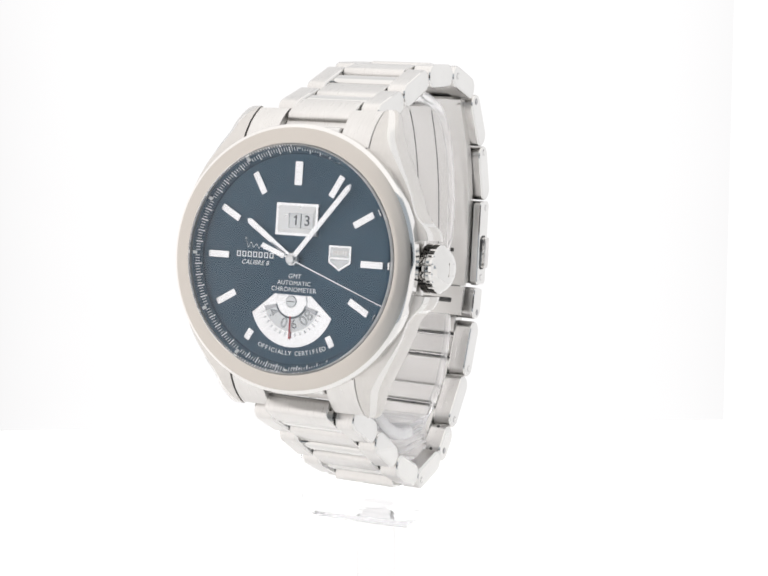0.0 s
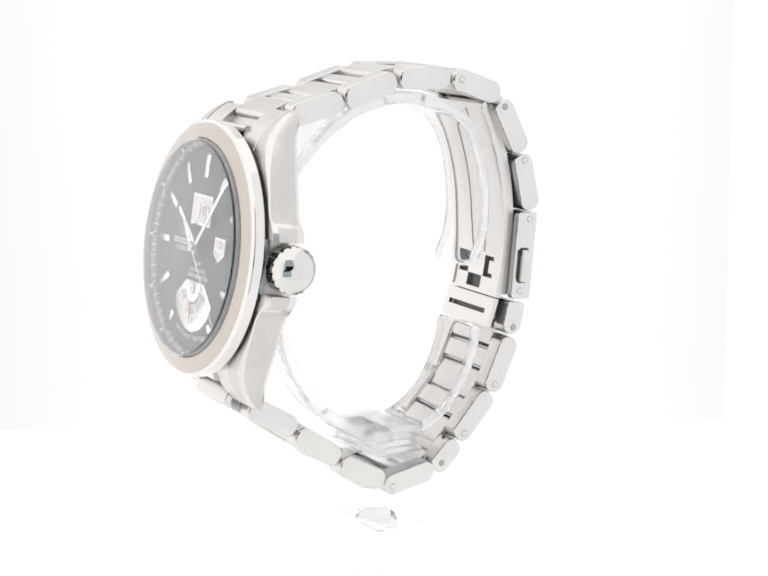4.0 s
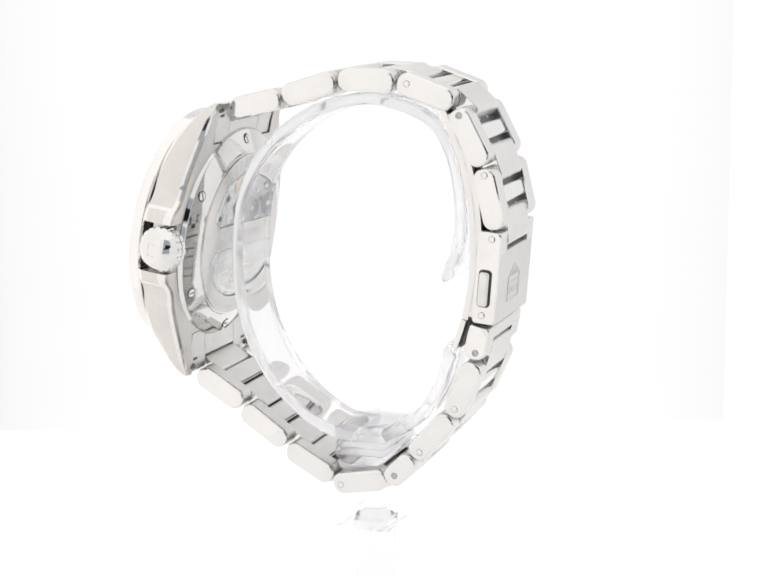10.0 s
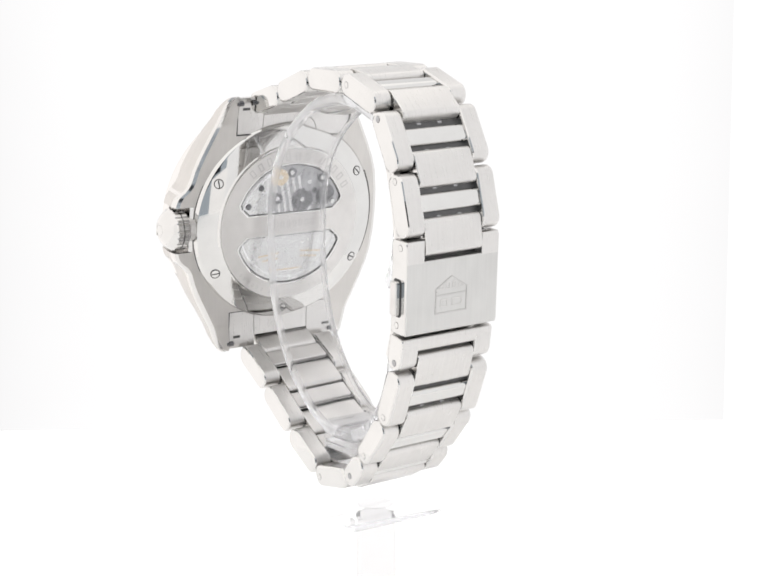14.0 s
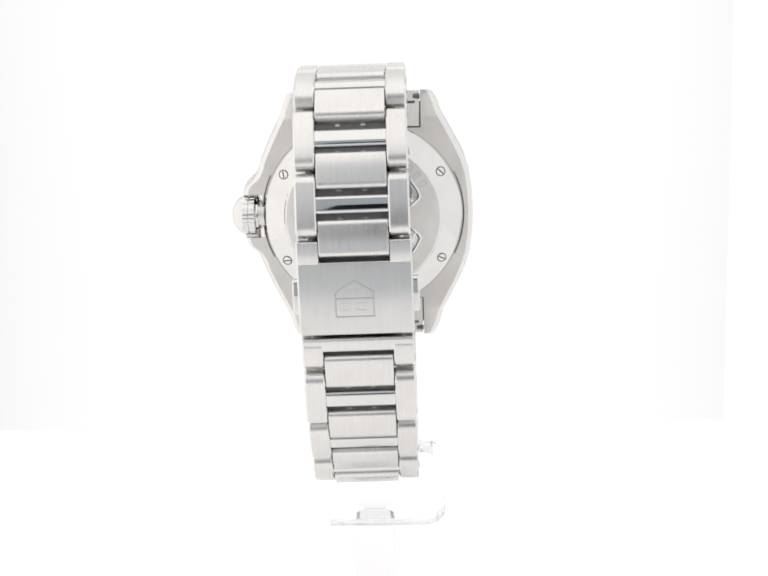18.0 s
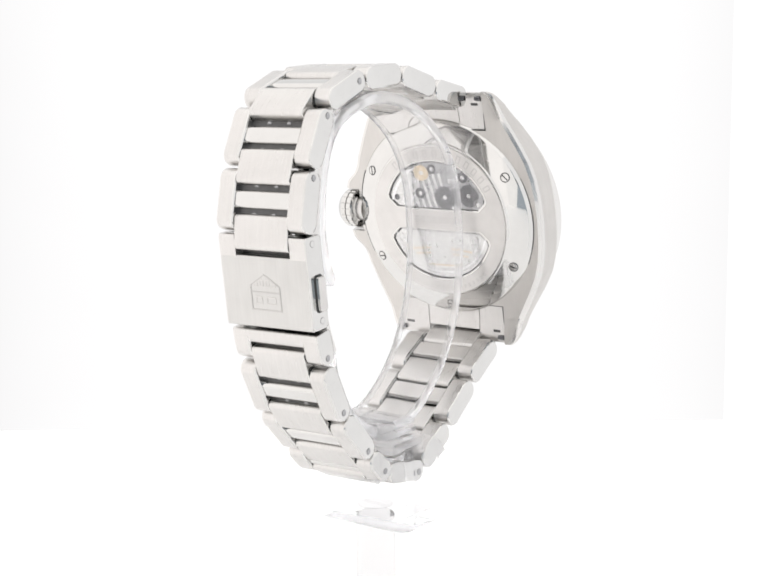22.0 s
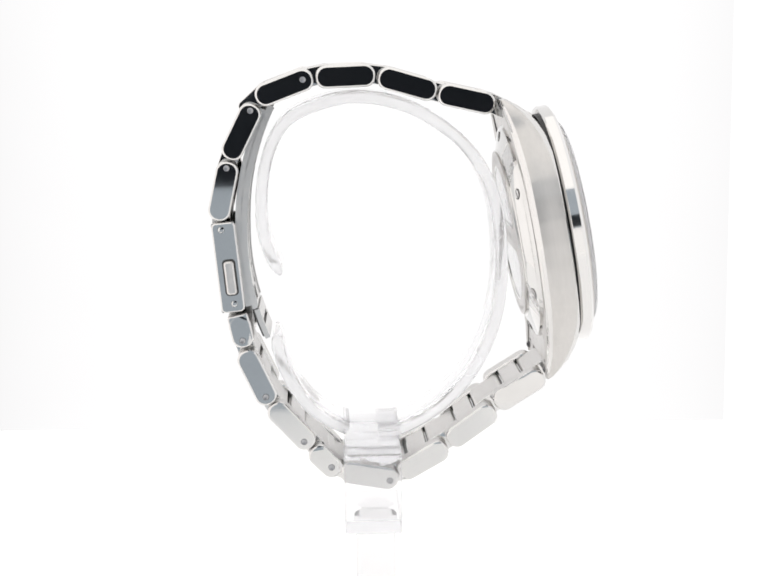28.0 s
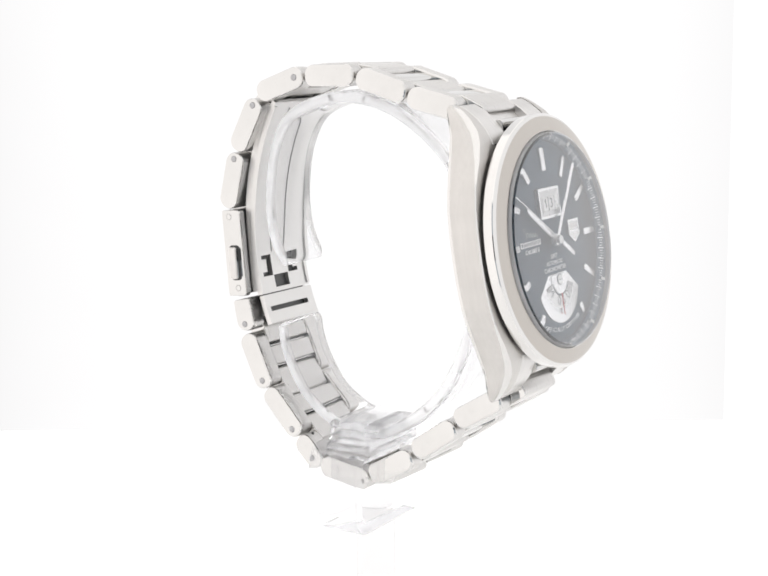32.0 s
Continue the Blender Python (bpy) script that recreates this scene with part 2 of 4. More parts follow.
def hollow(w, h, line):
    bm = bmesh.new()
    o = [(-w / 2, -h / 2), (w / 2, -h / 2), (w / 2, h / 2), (-w / 2, h / 2)]
    i = [(x - math.copysign(line, x), y - math.copysign(line, y)) for x, y in o]
    vs = [[bm.verts.new((x * MM, y * MM, z * MM)) for x, y in lp] for lp, z in ((o, 0.02), (o, -0.012), (i, -0.012), (i, 0.02))]
    for a in range(4):
        for b in range(4):
            bm.faces.new((vs[a][b], vs[a][(b + 1) % 4], vs[(a + 1) % 4][(b + 1) % 4], vs[(a + 1) % 4][b]))
    return bm


# ---- the photo box ----
def photo_box():
    t = 0.004
    x0, x1, y0, y1, z0, z1 = (v / MM for v in (BOX_X0, BOX_X1, BOX_Y0, BOX_Y1, BOX_Z0, BOX_Z1))
    d = t / MM
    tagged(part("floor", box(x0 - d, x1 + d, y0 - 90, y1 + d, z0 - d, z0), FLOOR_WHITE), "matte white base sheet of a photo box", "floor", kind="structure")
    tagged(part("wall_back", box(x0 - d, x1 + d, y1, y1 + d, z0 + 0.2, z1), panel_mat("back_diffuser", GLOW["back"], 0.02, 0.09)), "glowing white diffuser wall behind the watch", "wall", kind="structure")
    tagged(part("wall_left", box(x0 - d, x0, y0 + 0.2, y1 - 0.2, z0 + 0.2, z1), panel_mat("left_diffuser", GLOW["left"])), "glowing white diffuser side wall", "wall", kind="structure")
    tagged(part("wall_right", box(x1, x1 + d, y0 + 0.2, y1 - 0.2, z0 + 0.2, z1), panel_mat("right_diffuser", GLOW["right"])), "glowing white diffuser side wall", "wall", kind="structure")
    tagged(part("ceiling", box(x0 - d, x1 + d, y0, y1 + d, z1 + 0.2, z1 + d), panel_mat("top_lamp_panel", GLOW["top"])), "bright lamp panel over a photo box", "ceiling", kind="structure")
    # front flap with the opening for the lens, between two white curtains
    def sheet(name, loops, mat, label):
        bm = bmesh.new()
        rows = [[(x * MM, (y0 + yy) * MM, z * MM) for x, z in lp] for lp, yy in loops]
        vs = [[bm.verts.new(p) for p in lp] for lp in rows]
        n = len(vs[0])
        if len(vs) == 4:
            for a in range(4):
                for b in range(n):
                    bm.faces.new((vs[a][b], vs[a][(b + 1) % n], vs[(a + 1) % 4][(b + 1) % n], vs[(a + 1) % 4][b]))
        else:
            for b in range(n):
                bm.faces.new((vs[0][b], vs[0][(b + 1) % n], vs[1][(b + 1) % n], vs[1][b]))
            bm.faces.new(vs[0])
            bm.faces.new(vs[1][::-1])
        tagged(part(name, bm, mat), label, "wall", kind="structure")

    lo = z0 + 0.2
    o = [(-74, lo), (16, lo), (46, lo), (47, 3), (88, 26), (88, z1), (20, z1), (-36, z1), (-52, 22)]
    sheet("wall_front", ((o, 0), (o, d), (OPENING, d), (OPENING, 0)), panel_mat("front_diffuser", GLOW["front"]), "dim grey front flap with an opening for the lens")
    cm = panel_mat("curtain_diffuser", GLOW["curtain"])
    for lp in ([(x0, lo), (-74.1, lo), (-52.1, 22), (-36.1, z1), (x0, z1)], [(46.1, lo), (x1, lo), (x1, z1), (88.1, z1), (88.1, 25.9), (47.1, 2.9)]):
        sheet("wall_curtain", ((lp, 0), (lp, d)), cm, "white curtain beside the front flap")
    # the dark room beyond the opening
    tagged(part("wall_room", box(-300, 300, -424, -420, -75, 330), ROOM_WALL), "dark blue-grey room wall in front of the photo box", "wall", kind="structure")


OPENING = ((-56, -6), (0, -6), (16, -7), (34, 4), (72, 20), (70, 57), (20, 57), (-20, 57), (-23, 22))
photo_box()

# ---- the watch: an Empty on the turning axis, leaning by 1.35 degrees ----
watch = tagged(new("wristwatch"), "stainless steel wristwatch, dark dial, closed on a clear display cuff", "wristwatch")
watch.empty_display_size = 0.01
WATCH_REST = pose(0.0022, 0, 0, 0, 1.35, 0)
TILT = 9.4
# the case: x across, y up the dial, z out of the dial
CASE = Matrix(((1, 0, 0, 0), (0, math.sin(radians(TILT)), -math.cos(radians(TILT)), 0), (0, math.cos(radians(TILT)), math.sin(radians(TILT)), 0), (0, 0, 0, 1))) @ T3(0, -6.05, 0) @ rot(0.8, "Z")


# ---- case ----
def smooth_table(table):
    xs, ys = zip(*table)
    return lambda v: float(np.interp(v, xs, ys))


half_width = smooth_table(((0, 21.25), (4, 21.1), (8, 20.6), (11, 19.75), (14, 18.45), (17, 17.0), (20, 15.5), (22, 14.9), (23.5, 14.3), (24.4, 13.75), (24.9, 13.0)))
top_line = smooth_table(((0, 32.5), (15, 32.4), (18, 31.9), (20, 31.1), (22, 29.8), (23.5, 28.3), (24.4, 27.1), (24.9, 26.2)))
back_line = smooth_table(((0, 26.7), (12, 26.6), (20, 26.1), (24, 25.5), (24.9, 25.5)))
LUG_IN, BODY_Y = 11.5, 17.35


def flank(y, side):
    """Half section of the case at y, from the top to the back: (x, z), mm."""
    a = abs(y)
    w, zt, zb = half_width(a), top_line(a), back_line(a)
    if side > 0:
        w += 2.45 / (1 + math.exp((a - 6.9) / 0.55))
        if a < 4.35:
            w = 20.6
    else:
        w += 0.3 * max(0.0, 1 - (a / 19) ** 2)
    h = zt - zb
    g = min(1.0, max(0.0, (a - 11) / 10))
    cut = 0.35 + 1.1 * g * g * (3 - 2 * g)
    guard = 1 / (1 + math.exp((a - 6.75) / 0.22)) if side > 0 else 0.0  # the narrower block beside the crown
    return [(w - cut - 0.7, zt), (w - cut - 0.3 * guard, zt - 0.12), (w - 0.35 * cut, zt - (0.05 + 0.17 * g + 0.12 * guard) * h), (w - 0.10, zt - (0.34 + 0.05 * guard) * h), (w, zt - 0.45 * h), (w - 0.05, zb + (0.16 + 0.12 * guard) * h), (w - 0.35, zb + 0.05 * h), (w - 1.0, zb)]


def build_case():
    bm = bmesh.new()
    ys = sorted({round(-BODY_Y + i * BODY_Y / 30, 3) for i in range(61)} | {q * e for q in (4.34, 4.36, 6.3, 6.55, 6.8, 7.05, 7.3) for e in (1, -1)})
    ys = [y for y in ys if abs(y) <= BODY_Y]
    loops = []
    for y in ys:
        r, l = flank(y, 1), flank(y, -1)
        lp = [(x, z) for x, z in r] + [(-x, z) for x, z in l[::-1]]
        loops.append([(x * MM, y * MM, z * MM) for x, z in lp])
    n = len(loops[0])
    band = [1 if j in (1, 5, 6, 8, 9, 13) else 0 for j in range(n)]
    rings(bm, loops, mats=[(lambda j, rim=6.6 < abs(a + b) / 2 < 7.0: 1 if rim and j in (2, 3, 4) else band[j]) for a, b in zip(ys, ys[1:])])
    case = part("case", bm, [CASE_STEEL, CHAMFER], watch, "brushed steel case with polished chamfers", CASE)
    for sx in (1, -1):
        for sy in (1, -1):
            bm = bmesh.new()
            loops = []
            for y in [BODY_Y - 0.02 + (24.9 - BODY_Y) * k / 16 for k in range(17)]:
                f = flank(y * sy, sx)
                lo = max(LUG_IN, 0)
                lp = [(lo, f[0][1] - 0.03), (max(f[0][0], lo + 0.3), f[0][1])] + [(max(x, lo + 0.32), z) for x, z in f[1:-1]] + [(max(f[-1][0], lo + 0.3), f[-1][1]), (lo, f[-1][1])]
                loops.append([(x * sx * MM, y * sy * MM, z * MM) for x, z in lp])
            lug_band = [0, 0, 1, 0, 0, 0, 1, 1, 0, 0]
            rings(bm, loops, mats=[(lambda j: lug_band[j % 10])] * 16)
            part("lug", bm, [CASE_STEEL, CHAMFER], case, "brushed curved lug with a polished chamfer")
    # crown in its pocket
    bm = bmesh.new()
    prof = [(2.0, 20.4), (3.0, 20.45), (3.0, 20.8), (3.55, 20.95), (3.9, 21.1), (3.9, 22.1), (3.6, 22.15), (3.6, 22.3), (3.9, 22.35), (3.9, 23.35), (3.72, 23.55), (3.6, 23.7), (3.35, 24.12), (3.0, 24.5), (2.5, 24.88), (1.9, 25.2), (1.3, 25.42), (0.7, 25.54), (0.3, 25.57), (0.0, 25.58)]
    n = 108
    loops = []
    for r, x in prof[:-1]:
        lp = []
        for i in range(n):
            a = 2 * math.pi * i / n
            rr = r * ((0.955, 0.995, 1.0, 1.0, 1.0, 0.995)[i % 6] if 21.0 < x < 23.4 and r > 3.5 else 1.0)
            lp.append((x * MM, rr * math.cos(a) * MM, rr * math.sin(a) * MM))
        loops.append(lp)
    rings(bm, loops)
    crown = part("crown", bm, POLISHED, watch, "polished fluted winding crown", CASE @ T3(0.2, 0.0, 28.3))
    part("crown_emblem", shield_frame(2.3, 2.5, 0.22, 0.12), POLISHED, crown, "raised shield emblem", T3(25.38, 0, 0) @ rot(90, "Z") @ rot(90, "X"))
    part("crown_tube", lathe([(2.6, 19.2), (2.6, 20.6)], 32), SATIN, crown, "satin crown tube", rot(90, "Y"))
    return case


def shield_frame(w, h, line, deep):
    """A plain pentagon shield drawn by its border and one bar across, in x and y."""
    bm = bmesh.new()
    out = [(-w / 2, h / 2), (w / 2, h / 2), (w / 2, -h * 0.18), (0, -h / 2), (-w / 2, -h * 0.18)]
    k = 1 - 2 * line / w
    inn = [(x * k, y * k) for x, y in out]
    for z0, z1 in ((0, deep),):
        loops = [[(x * MM, y * MM, z * MM) for x, y in lp] for lp, z in ((out, z0), (out, z1), (inn, z1), (inn, z0))]
        vs = [[bm.verts.new(p) for p in lp] for lp in loops]
        for a in range(4):
            for b in range(5):
                bm.faces.new((vs[a][b], vs[a][(b + 1) % 5], vs[(a + 1) % 4][(b + 1) % 5], vs[(a + 1) % 4][b]))
    g = box(-w / 2 + line * 0.5, w / 2 - line * 0.5, -line / 2, line / 2, 0, deep)
    me = bpy.data.meshes.new("tmp")
    g.to_mesh(me)
    g.free()
    bm.from_mesh(me)
    bpy.data.meshes.remove(me)
    return bm


build_case()

# bezel, the gap under it and crystal
HEAD = CASE @ T3(0.42, 0, 0)  # bezel and crystal sit a little towards the crown
bezel = part("bezel", lathe([(18.25, 33.2), (20.6, 32.85), (21.25, 32.86), (21.5, 33.08), (21.56, 33.2), (21.56, 34.68), (21.48, 34.82), (20.98, 35.2), (20.88, 35.25), (20.2, 35.46), (19.2, 35.76), (18.75, 35.87), (18.5, 35.88), (18.32, 35.8), (18.25, 35.6)], 180, True), [BEZEL_SIDE, BEZEL_STEEL], watch, "smooth steel bezel ring with a satin sloping face", HEAD)
for f in bezel.data.polygons:
    r = math.hypot(f.center.x, f.center.y) / MM
    f.material_index = 1 if (f.normal.z > 0.35 and 18.6 < r < 20.95) or r < 18.29 else 0
# black ring put into the recess below the bezel to paint its shadow
part("gap_ring", lathe([(19.3, 32.3), (20.25, 32.3), (20.25, 32.9), (19.3, 33.2)], 128, True), BLACK, bezel, "thin black ring painting the shade of the gap")
crystal = part("crystal", lathe([(0, 35.12), (5, 35.08), (10, 34.96), (15, 34.74), (17.2, 34.65), (18.2, 34.6), (18.22, 36.2), (18.12, 36.45), (17.75, 36.68), (17.2, 36.75), (15, 36.84), (10, 37.06), (5, 37.18), (0, 37.22)], 160), [CRYSTAL, CRYSTAL_BACK, CRYSTAL_EDGE], watch, "thick slightly domed clear sapphire crystal", HEAD)
crystal.visible_shadow = False
for f in crystal.data.polygons:
    f.material_index = 1 if f.center.z < 35.3 * MM else 0
    if math.hypot(f.center.x, f.center.y) > 18.1 * MM and f.center.z > 35.3 * MM:
        f.material_index = 2  # the ground edge


# ---- dial ----
def disc(r, z, n=128):
    return lathe([(r, z - 0.35), (r, z), (0, z)], n)


DZ = 32.70
FACE = CASE @ T3(0.45, 0, 0)  # the dial sits a little off the bezel's centre
dial = part("dial", disc(18.3, DZ), DIAL, watch, "anthracite dial with applied bar markers", FACE)
part("dial_flange", lathe([(16.75, DZ + 0.02), (16.85, DZ + 0.30), (18.32, DZ + 1.25), (19.15, DZ + 1.75), (19.15, DZ + 0.6), (18.3, DZ + 0.02)], 160, True), DIAL, dial, "dark sloping ring with white minute track")


def on_flange(r):
    return DZ + 0.30 + (r - 16.85) / (18.32 - 16.85) * 0.95


def minute_track():
    bm = bmesh.new()
    for i in range(240):
        a = -2 * math.pi * i / 240
        if i % 20 == 0:
            continue
        r0, r1, w = (16.95, 17.85, 0.10) if i % 4 == 0 else (17.2, 17.75, 0.06)
        m = Matrix.Rotation(a, 4, "Z")
        q = [(-w, r0), (w, r0), (w, r1), (-w, r1)]
        bm.faces.new([bm.verts.new(m @ Vector((x * MM, y * MM, (on_flange(y) + 0.03) * MM))) for x, y in q])
    return bm


tagged(part("minute_track", minute_track(), WHITE_PAINT, dial, "fine white seconds ticks", smooth=False), kind="stuff")

pip_mesh = None
for h in range(12):
    a = rot(-30 * h, "Z")
    m = a @ T3(0, 17.85, on_flange(17.85) + 0.06) @ rot(32, "X")
    if pip_mesh is None:
        pip = part("flange_pip", box(-0.26, 0.26, -0.34, 0.34, -0.1, 0.16, 0.04), LUME, dial, "small white block on the flange", m)
        pip_mesh = pip
    else:
        again(pip_mesh, dial, m)


def marker(length, width, height=0.55):
    """Applied bar with bevelled edges."""
    bm = box(-width / 2, width / 2, -length / 2, length / 2, 0, height, 0.16, 2)
    return bm


bars = {}
for h in (0, 1, 2, 3, 4, 5, 7, 8, 9, 10, 11):
    short = h in (5, 7)
    L, mid = (1.9, 14.55) if short else (3.85, 13.7)
    w = 1.45 if h == 0 else 1.15
    m = rot(-30 * h, "Z") @ T3(0, mid, DZ)
    key = (L, w)
    if key not in bars:
        bars[key] = part("hour_marker", marker(L, w), WHITE_METAL, dial, "applied polished bar marker", m)
    else:
        again(bars[key], dial, m)


# double date window
def window_frame(w, h, iw, ih, ox, oy, z0, z1):
    bm = bmesh.new()
    quad = ((-1, -1), (1, -1), (1, 1), (-1, 1))
    out = [(a * w / 2, b * h / 2) for a, b in quad]
    mid = [(a * (w / 2 - 0.35), b * (h / 2 - 0.35)) for a, b in quad]
    inn = [(ox + a * iw / 2, oy + b * ih / 2) for a, b in quad]
    loops = [[(x * MM, y * MM, z * MM) for x, y in lp] for lp, z in ((out, z0), (out, z1), (mid, z1 + 0.1), (inn, z0 + 0.28), (inn, z0))]
    rings(bm, loops, cap=False)
    return bm


DATE = (0.2, 6.35)
DATE_OFF = (0.55, -0.2)
part("date_frame", window_frame(7.4, 5.1, 4.3, 2.35, *DATE_OFF, DZ, DZ + 0.5), FRAME_STEEL, dial, "bevelled satin frame of the double date", T3(*DATE, 0))
part("date_rim", hollow(7.45, 5.15, 0.42), WHITE_METAL, dial, "bright raised border of the double date", T3(*DATE, DZ + 0.60))
DX, DY = DATE[0] + DATE_OFF[0], DATE[1] + DATE_OFF[1]
part("date_disc", box(-2.2, 2.2, -1.25, 1.25, DZ + 0.02, DZ + 0.08), SILVER_DIAL, dial, "white date discs", T3(DX, DY, 0))
part("date_divider", box(-0.05, 0.05, -1.15, 1.15, DZ + 0.08, DZ + 0.16), GROOVE, dial, "", T3(DX - 0.05, DY, 0))
part("date_numeral", text_bm("1", 2.35, 0, 0.01), INK, dial, "black numeral 1", T3(DX - 0.95, DY, DZ + 0.10), False)
part("date_numeral_flag", box(-0.09, 0.42, -0.08, 0.08, 0, 0.01), INK, dial, "", T3(DX - 1.28, DY + 0.50, DZ + 0.095) @ rot(38, "Z"))
part("date_numeral", text_bm("3", 2.35, 0, 0.01), INK, dial, "black numeral 3", T3(DX + 1.05, DY, DZ + 0.10), False)


# second time zone fan at six
def fan(cx, cy, pts, z0, z1):
    bm = bmesh.new()
    k = 0.955
    loops = [[((cx + x) * MM, (cy + y) * MM, z * MM) for x, y in lp] for lp, z in ((pts, z0), (pts, z1), ([(x * k, y * k) for x, y in pts], z1 + 0.1))]
    rings(bm, loops)
    return bm


def fan_outline(r, top, a0, neck):
    pts = [(neck, top), ]
    for i in range(25):
        a = radians(-a0 - (180 - 2 * a0) * i / 24)
        pts.append((r * math.cos(a), r * math.sin(a)))
    pts.append((-neck, top))
    return pts


FAN = (0.1, -6.6)
part("zone_dial", fan(*FAN, fan_outline(7.5, 0.95, 18, 3.3), DZ, DZ + 0.25), WHITE_METAL, dial, "raised silvered fan-shaped second time zone window")
part("zone_disc", fan(*FAN, [(x, y) for x, y in [(math.cos(radians(a)) * 5.0, math.sin(radians(a)) * 5.0) for a in range(-160, -19, 7)] + [(math.cos(radians(a)) * 2.0, math.sin(radians(a)) * 2.0) for a in range(-20, -161, -14)]], DZ + 0.34, DZ + 0.36), SILVER_DIAL, dial, "white rotating hour disc")
part("zone_centre", fan(*FAN, [(2.75 * math.cos(radians(a)), min(0.8, 2.75 * math.sin(radians(a)))) for a in range(160, 381, 10)], DZ + 0.37, DZ + 0.46), WHITE_METAL, dial, "raised silvered centre of the fan")
# arc and end wedges paint the shadow that makes the cut-out look sunk
part("zone_edge_shade", fan(*FAN, [(2.92 * math.cos(radians(a)), 2.92 * math.sin(radians(a))) for a in range(-165, -14, 6)] + [(2.7 * math.cos(radians(a)), 2.7 * math.sin(radians(a))) for a in range(-15, -166, -6)], DZ + 0.46, DZ + 0.47), GREY_INK, dial, "thin dark arc, painted shade along the cut-out")
for a0, a1 in ((-166, -157), (-24, -16)):
    part("zone_end_shade", fan(*FAN, [(4.95 * math.cos(radians(a)), 4.95 * math.sin(radians(a))) for a in (a0, (a0 + a1) / 2, a1)] + [(2.8 * math.cos(radians(a)), 2.8 * math.sin(radians(a))) for a in (a1, a0)], DZ + 0.46, DZ + 0.465), MOVEMENT, dial, "grey wedge, painted shadow at the end of the cut-out")
boss = part("zone_boss", lathe([(0.86, 0), (0.86, 0.1), (0.78, 0.17), (0, 0.17)], 40), SILVER_DIAL, dial, "pale centre screw", T3(FAN[0], FAN[1] - 0.15, DZ + 0.57))
part("screw_slot", box(-0.66, 0.66, -0.06, 0.06, 0.17, 0.18), GREY_INK, boss)
part("screw_rim", lathe([(0.86, 0.0), (0.95, 0.0), (0.95, 0.06), (0.86, 0.11)], 40, True), GREY_INK, boss)
part("zone_pointer", box(-0.13, 0.13, -6.2, -2.5, DZ + 0.60, DZ + 0.66), RED, dial, "red marker line", T3(*FAN, 0))
for body, a, size in (("4", -147, 2.4), ("0", -107, 2.4), ("08", -43, 2.5), ("6", -80, 2.1)):
    m = T3(FAN[0] + 3.85 * math.cos(radians(a)), FAN[1] + 3.85 * math.sin(radians(a)), DZ + 0.50) @ rot(a + 90, "Z")
    numeral = part("zone_numeral", text_bm(body, size, 0, 0.01), GREY_INK, dial, "outlined time zone numeral", m, False)
    part("numeral_fill", text_bm(body, size, 0, 0.01, grow=-0.075), SILVER_DIAL, numeral, "pale inside of the numeral", T3(0, 0, 0.02), False)
zt = None
for i in range(15):
    a = -157 + i * 9.6
    m = T3(*FAN, 0) @ rot(a, "Z") @ T3(5.5, 0, DZ + 0.50)
    if zt is None:
        zt = part("zone_tick", box(-0.3, 0.3, -0.035, 0.035, 0, 0.02), GREY_INK, dial, "", m)
    else:
        again(zt, dial, m)

# shield emblem at three, plain
sh = shield_frame(3.9, 4.0, 0.3, 0.45)
part("shield_emblem", sh, WHITE_METAL, dial, "applied silver shield emblem without lettering", T3(8.1, 0.65, DZ))
bm = bmesh.new()
pts = [(-1.9, 2.0), (1.9, 2.0), (1.9, -0.72), (0, -1.98), (-1.9, -0.72)]
rings(bm, [[(x * MM, y * MM, z * MM) for x, y in pts] for z in (0, 0.3)])
part("shield_field", bm, SILVER_DIAL, dial, "pale shield field", T3(8.1, 0.65, DZ))
for x, w in ((-0.9, 0.8), (0.1, 0.9), (1.1, 0.7)):
    part("shield_bar", box(-w / 2, w / 2, -0.35, 0.35, 0.3, 0.42), SATIN, dial, "", T3(8.1 + x * 0.9, 1.55, DZ))

# printed lines
PZ = DZ + 0.02
for body, x, y, s, shear, label in (("CALIBRE 8", -7.2, -1.0, 1.05, 0.25, "white italic print"), ("GMT", 0.1, -2.75, 1.05, 0.2, "white print"), ("AUTOMATIC", 0.1, -3.85, 1.0, 0, "white print"), ("CHRONOMETER", 0.1, -4.9, 1.05, 0, "white print")):
    part("dial_print", text_bm(body, s, shear, 0.01, 1.05), WHITE_PAINT, dial, label, T3(x, y, PZ), False)
# name lines as plain strokes
for i in range(7):
    part("name_bar", hollow(0.72, 0.92, 0.17), WHITE_PAINT, dial, "", T3(-10.25 + i * 1.0, 0.3, PZ + 0.01))


def script_stroke():
    """A thin wavy line in place of the script line."""
    bm = bmesh.new()
    prev = None
    for i in range(61):
        u = i / 60
        x, y = -9.3 + 4.6 * u, 1.95 + (0.75 - 0.45 * min(1, 3 * u)) * math.sin(u * 30) + 0.5 * max(0, 1 - 5 * u) - 0.5 * u
        a, b = bm.verts.new((x * MM, (y - 0.06) * MM, PZ * MM)), bm.verts.new((x * MM, (y + 0.06) * MM, PZ * MM))
        if prev:
            bm.faces.new((prev[0], a, b, prev[1]))
        prev = (a, b)
    return bm


part("script_line", script_stroke(), WHITE_PAINT, dial, "thin white wavy line", smooth=False)


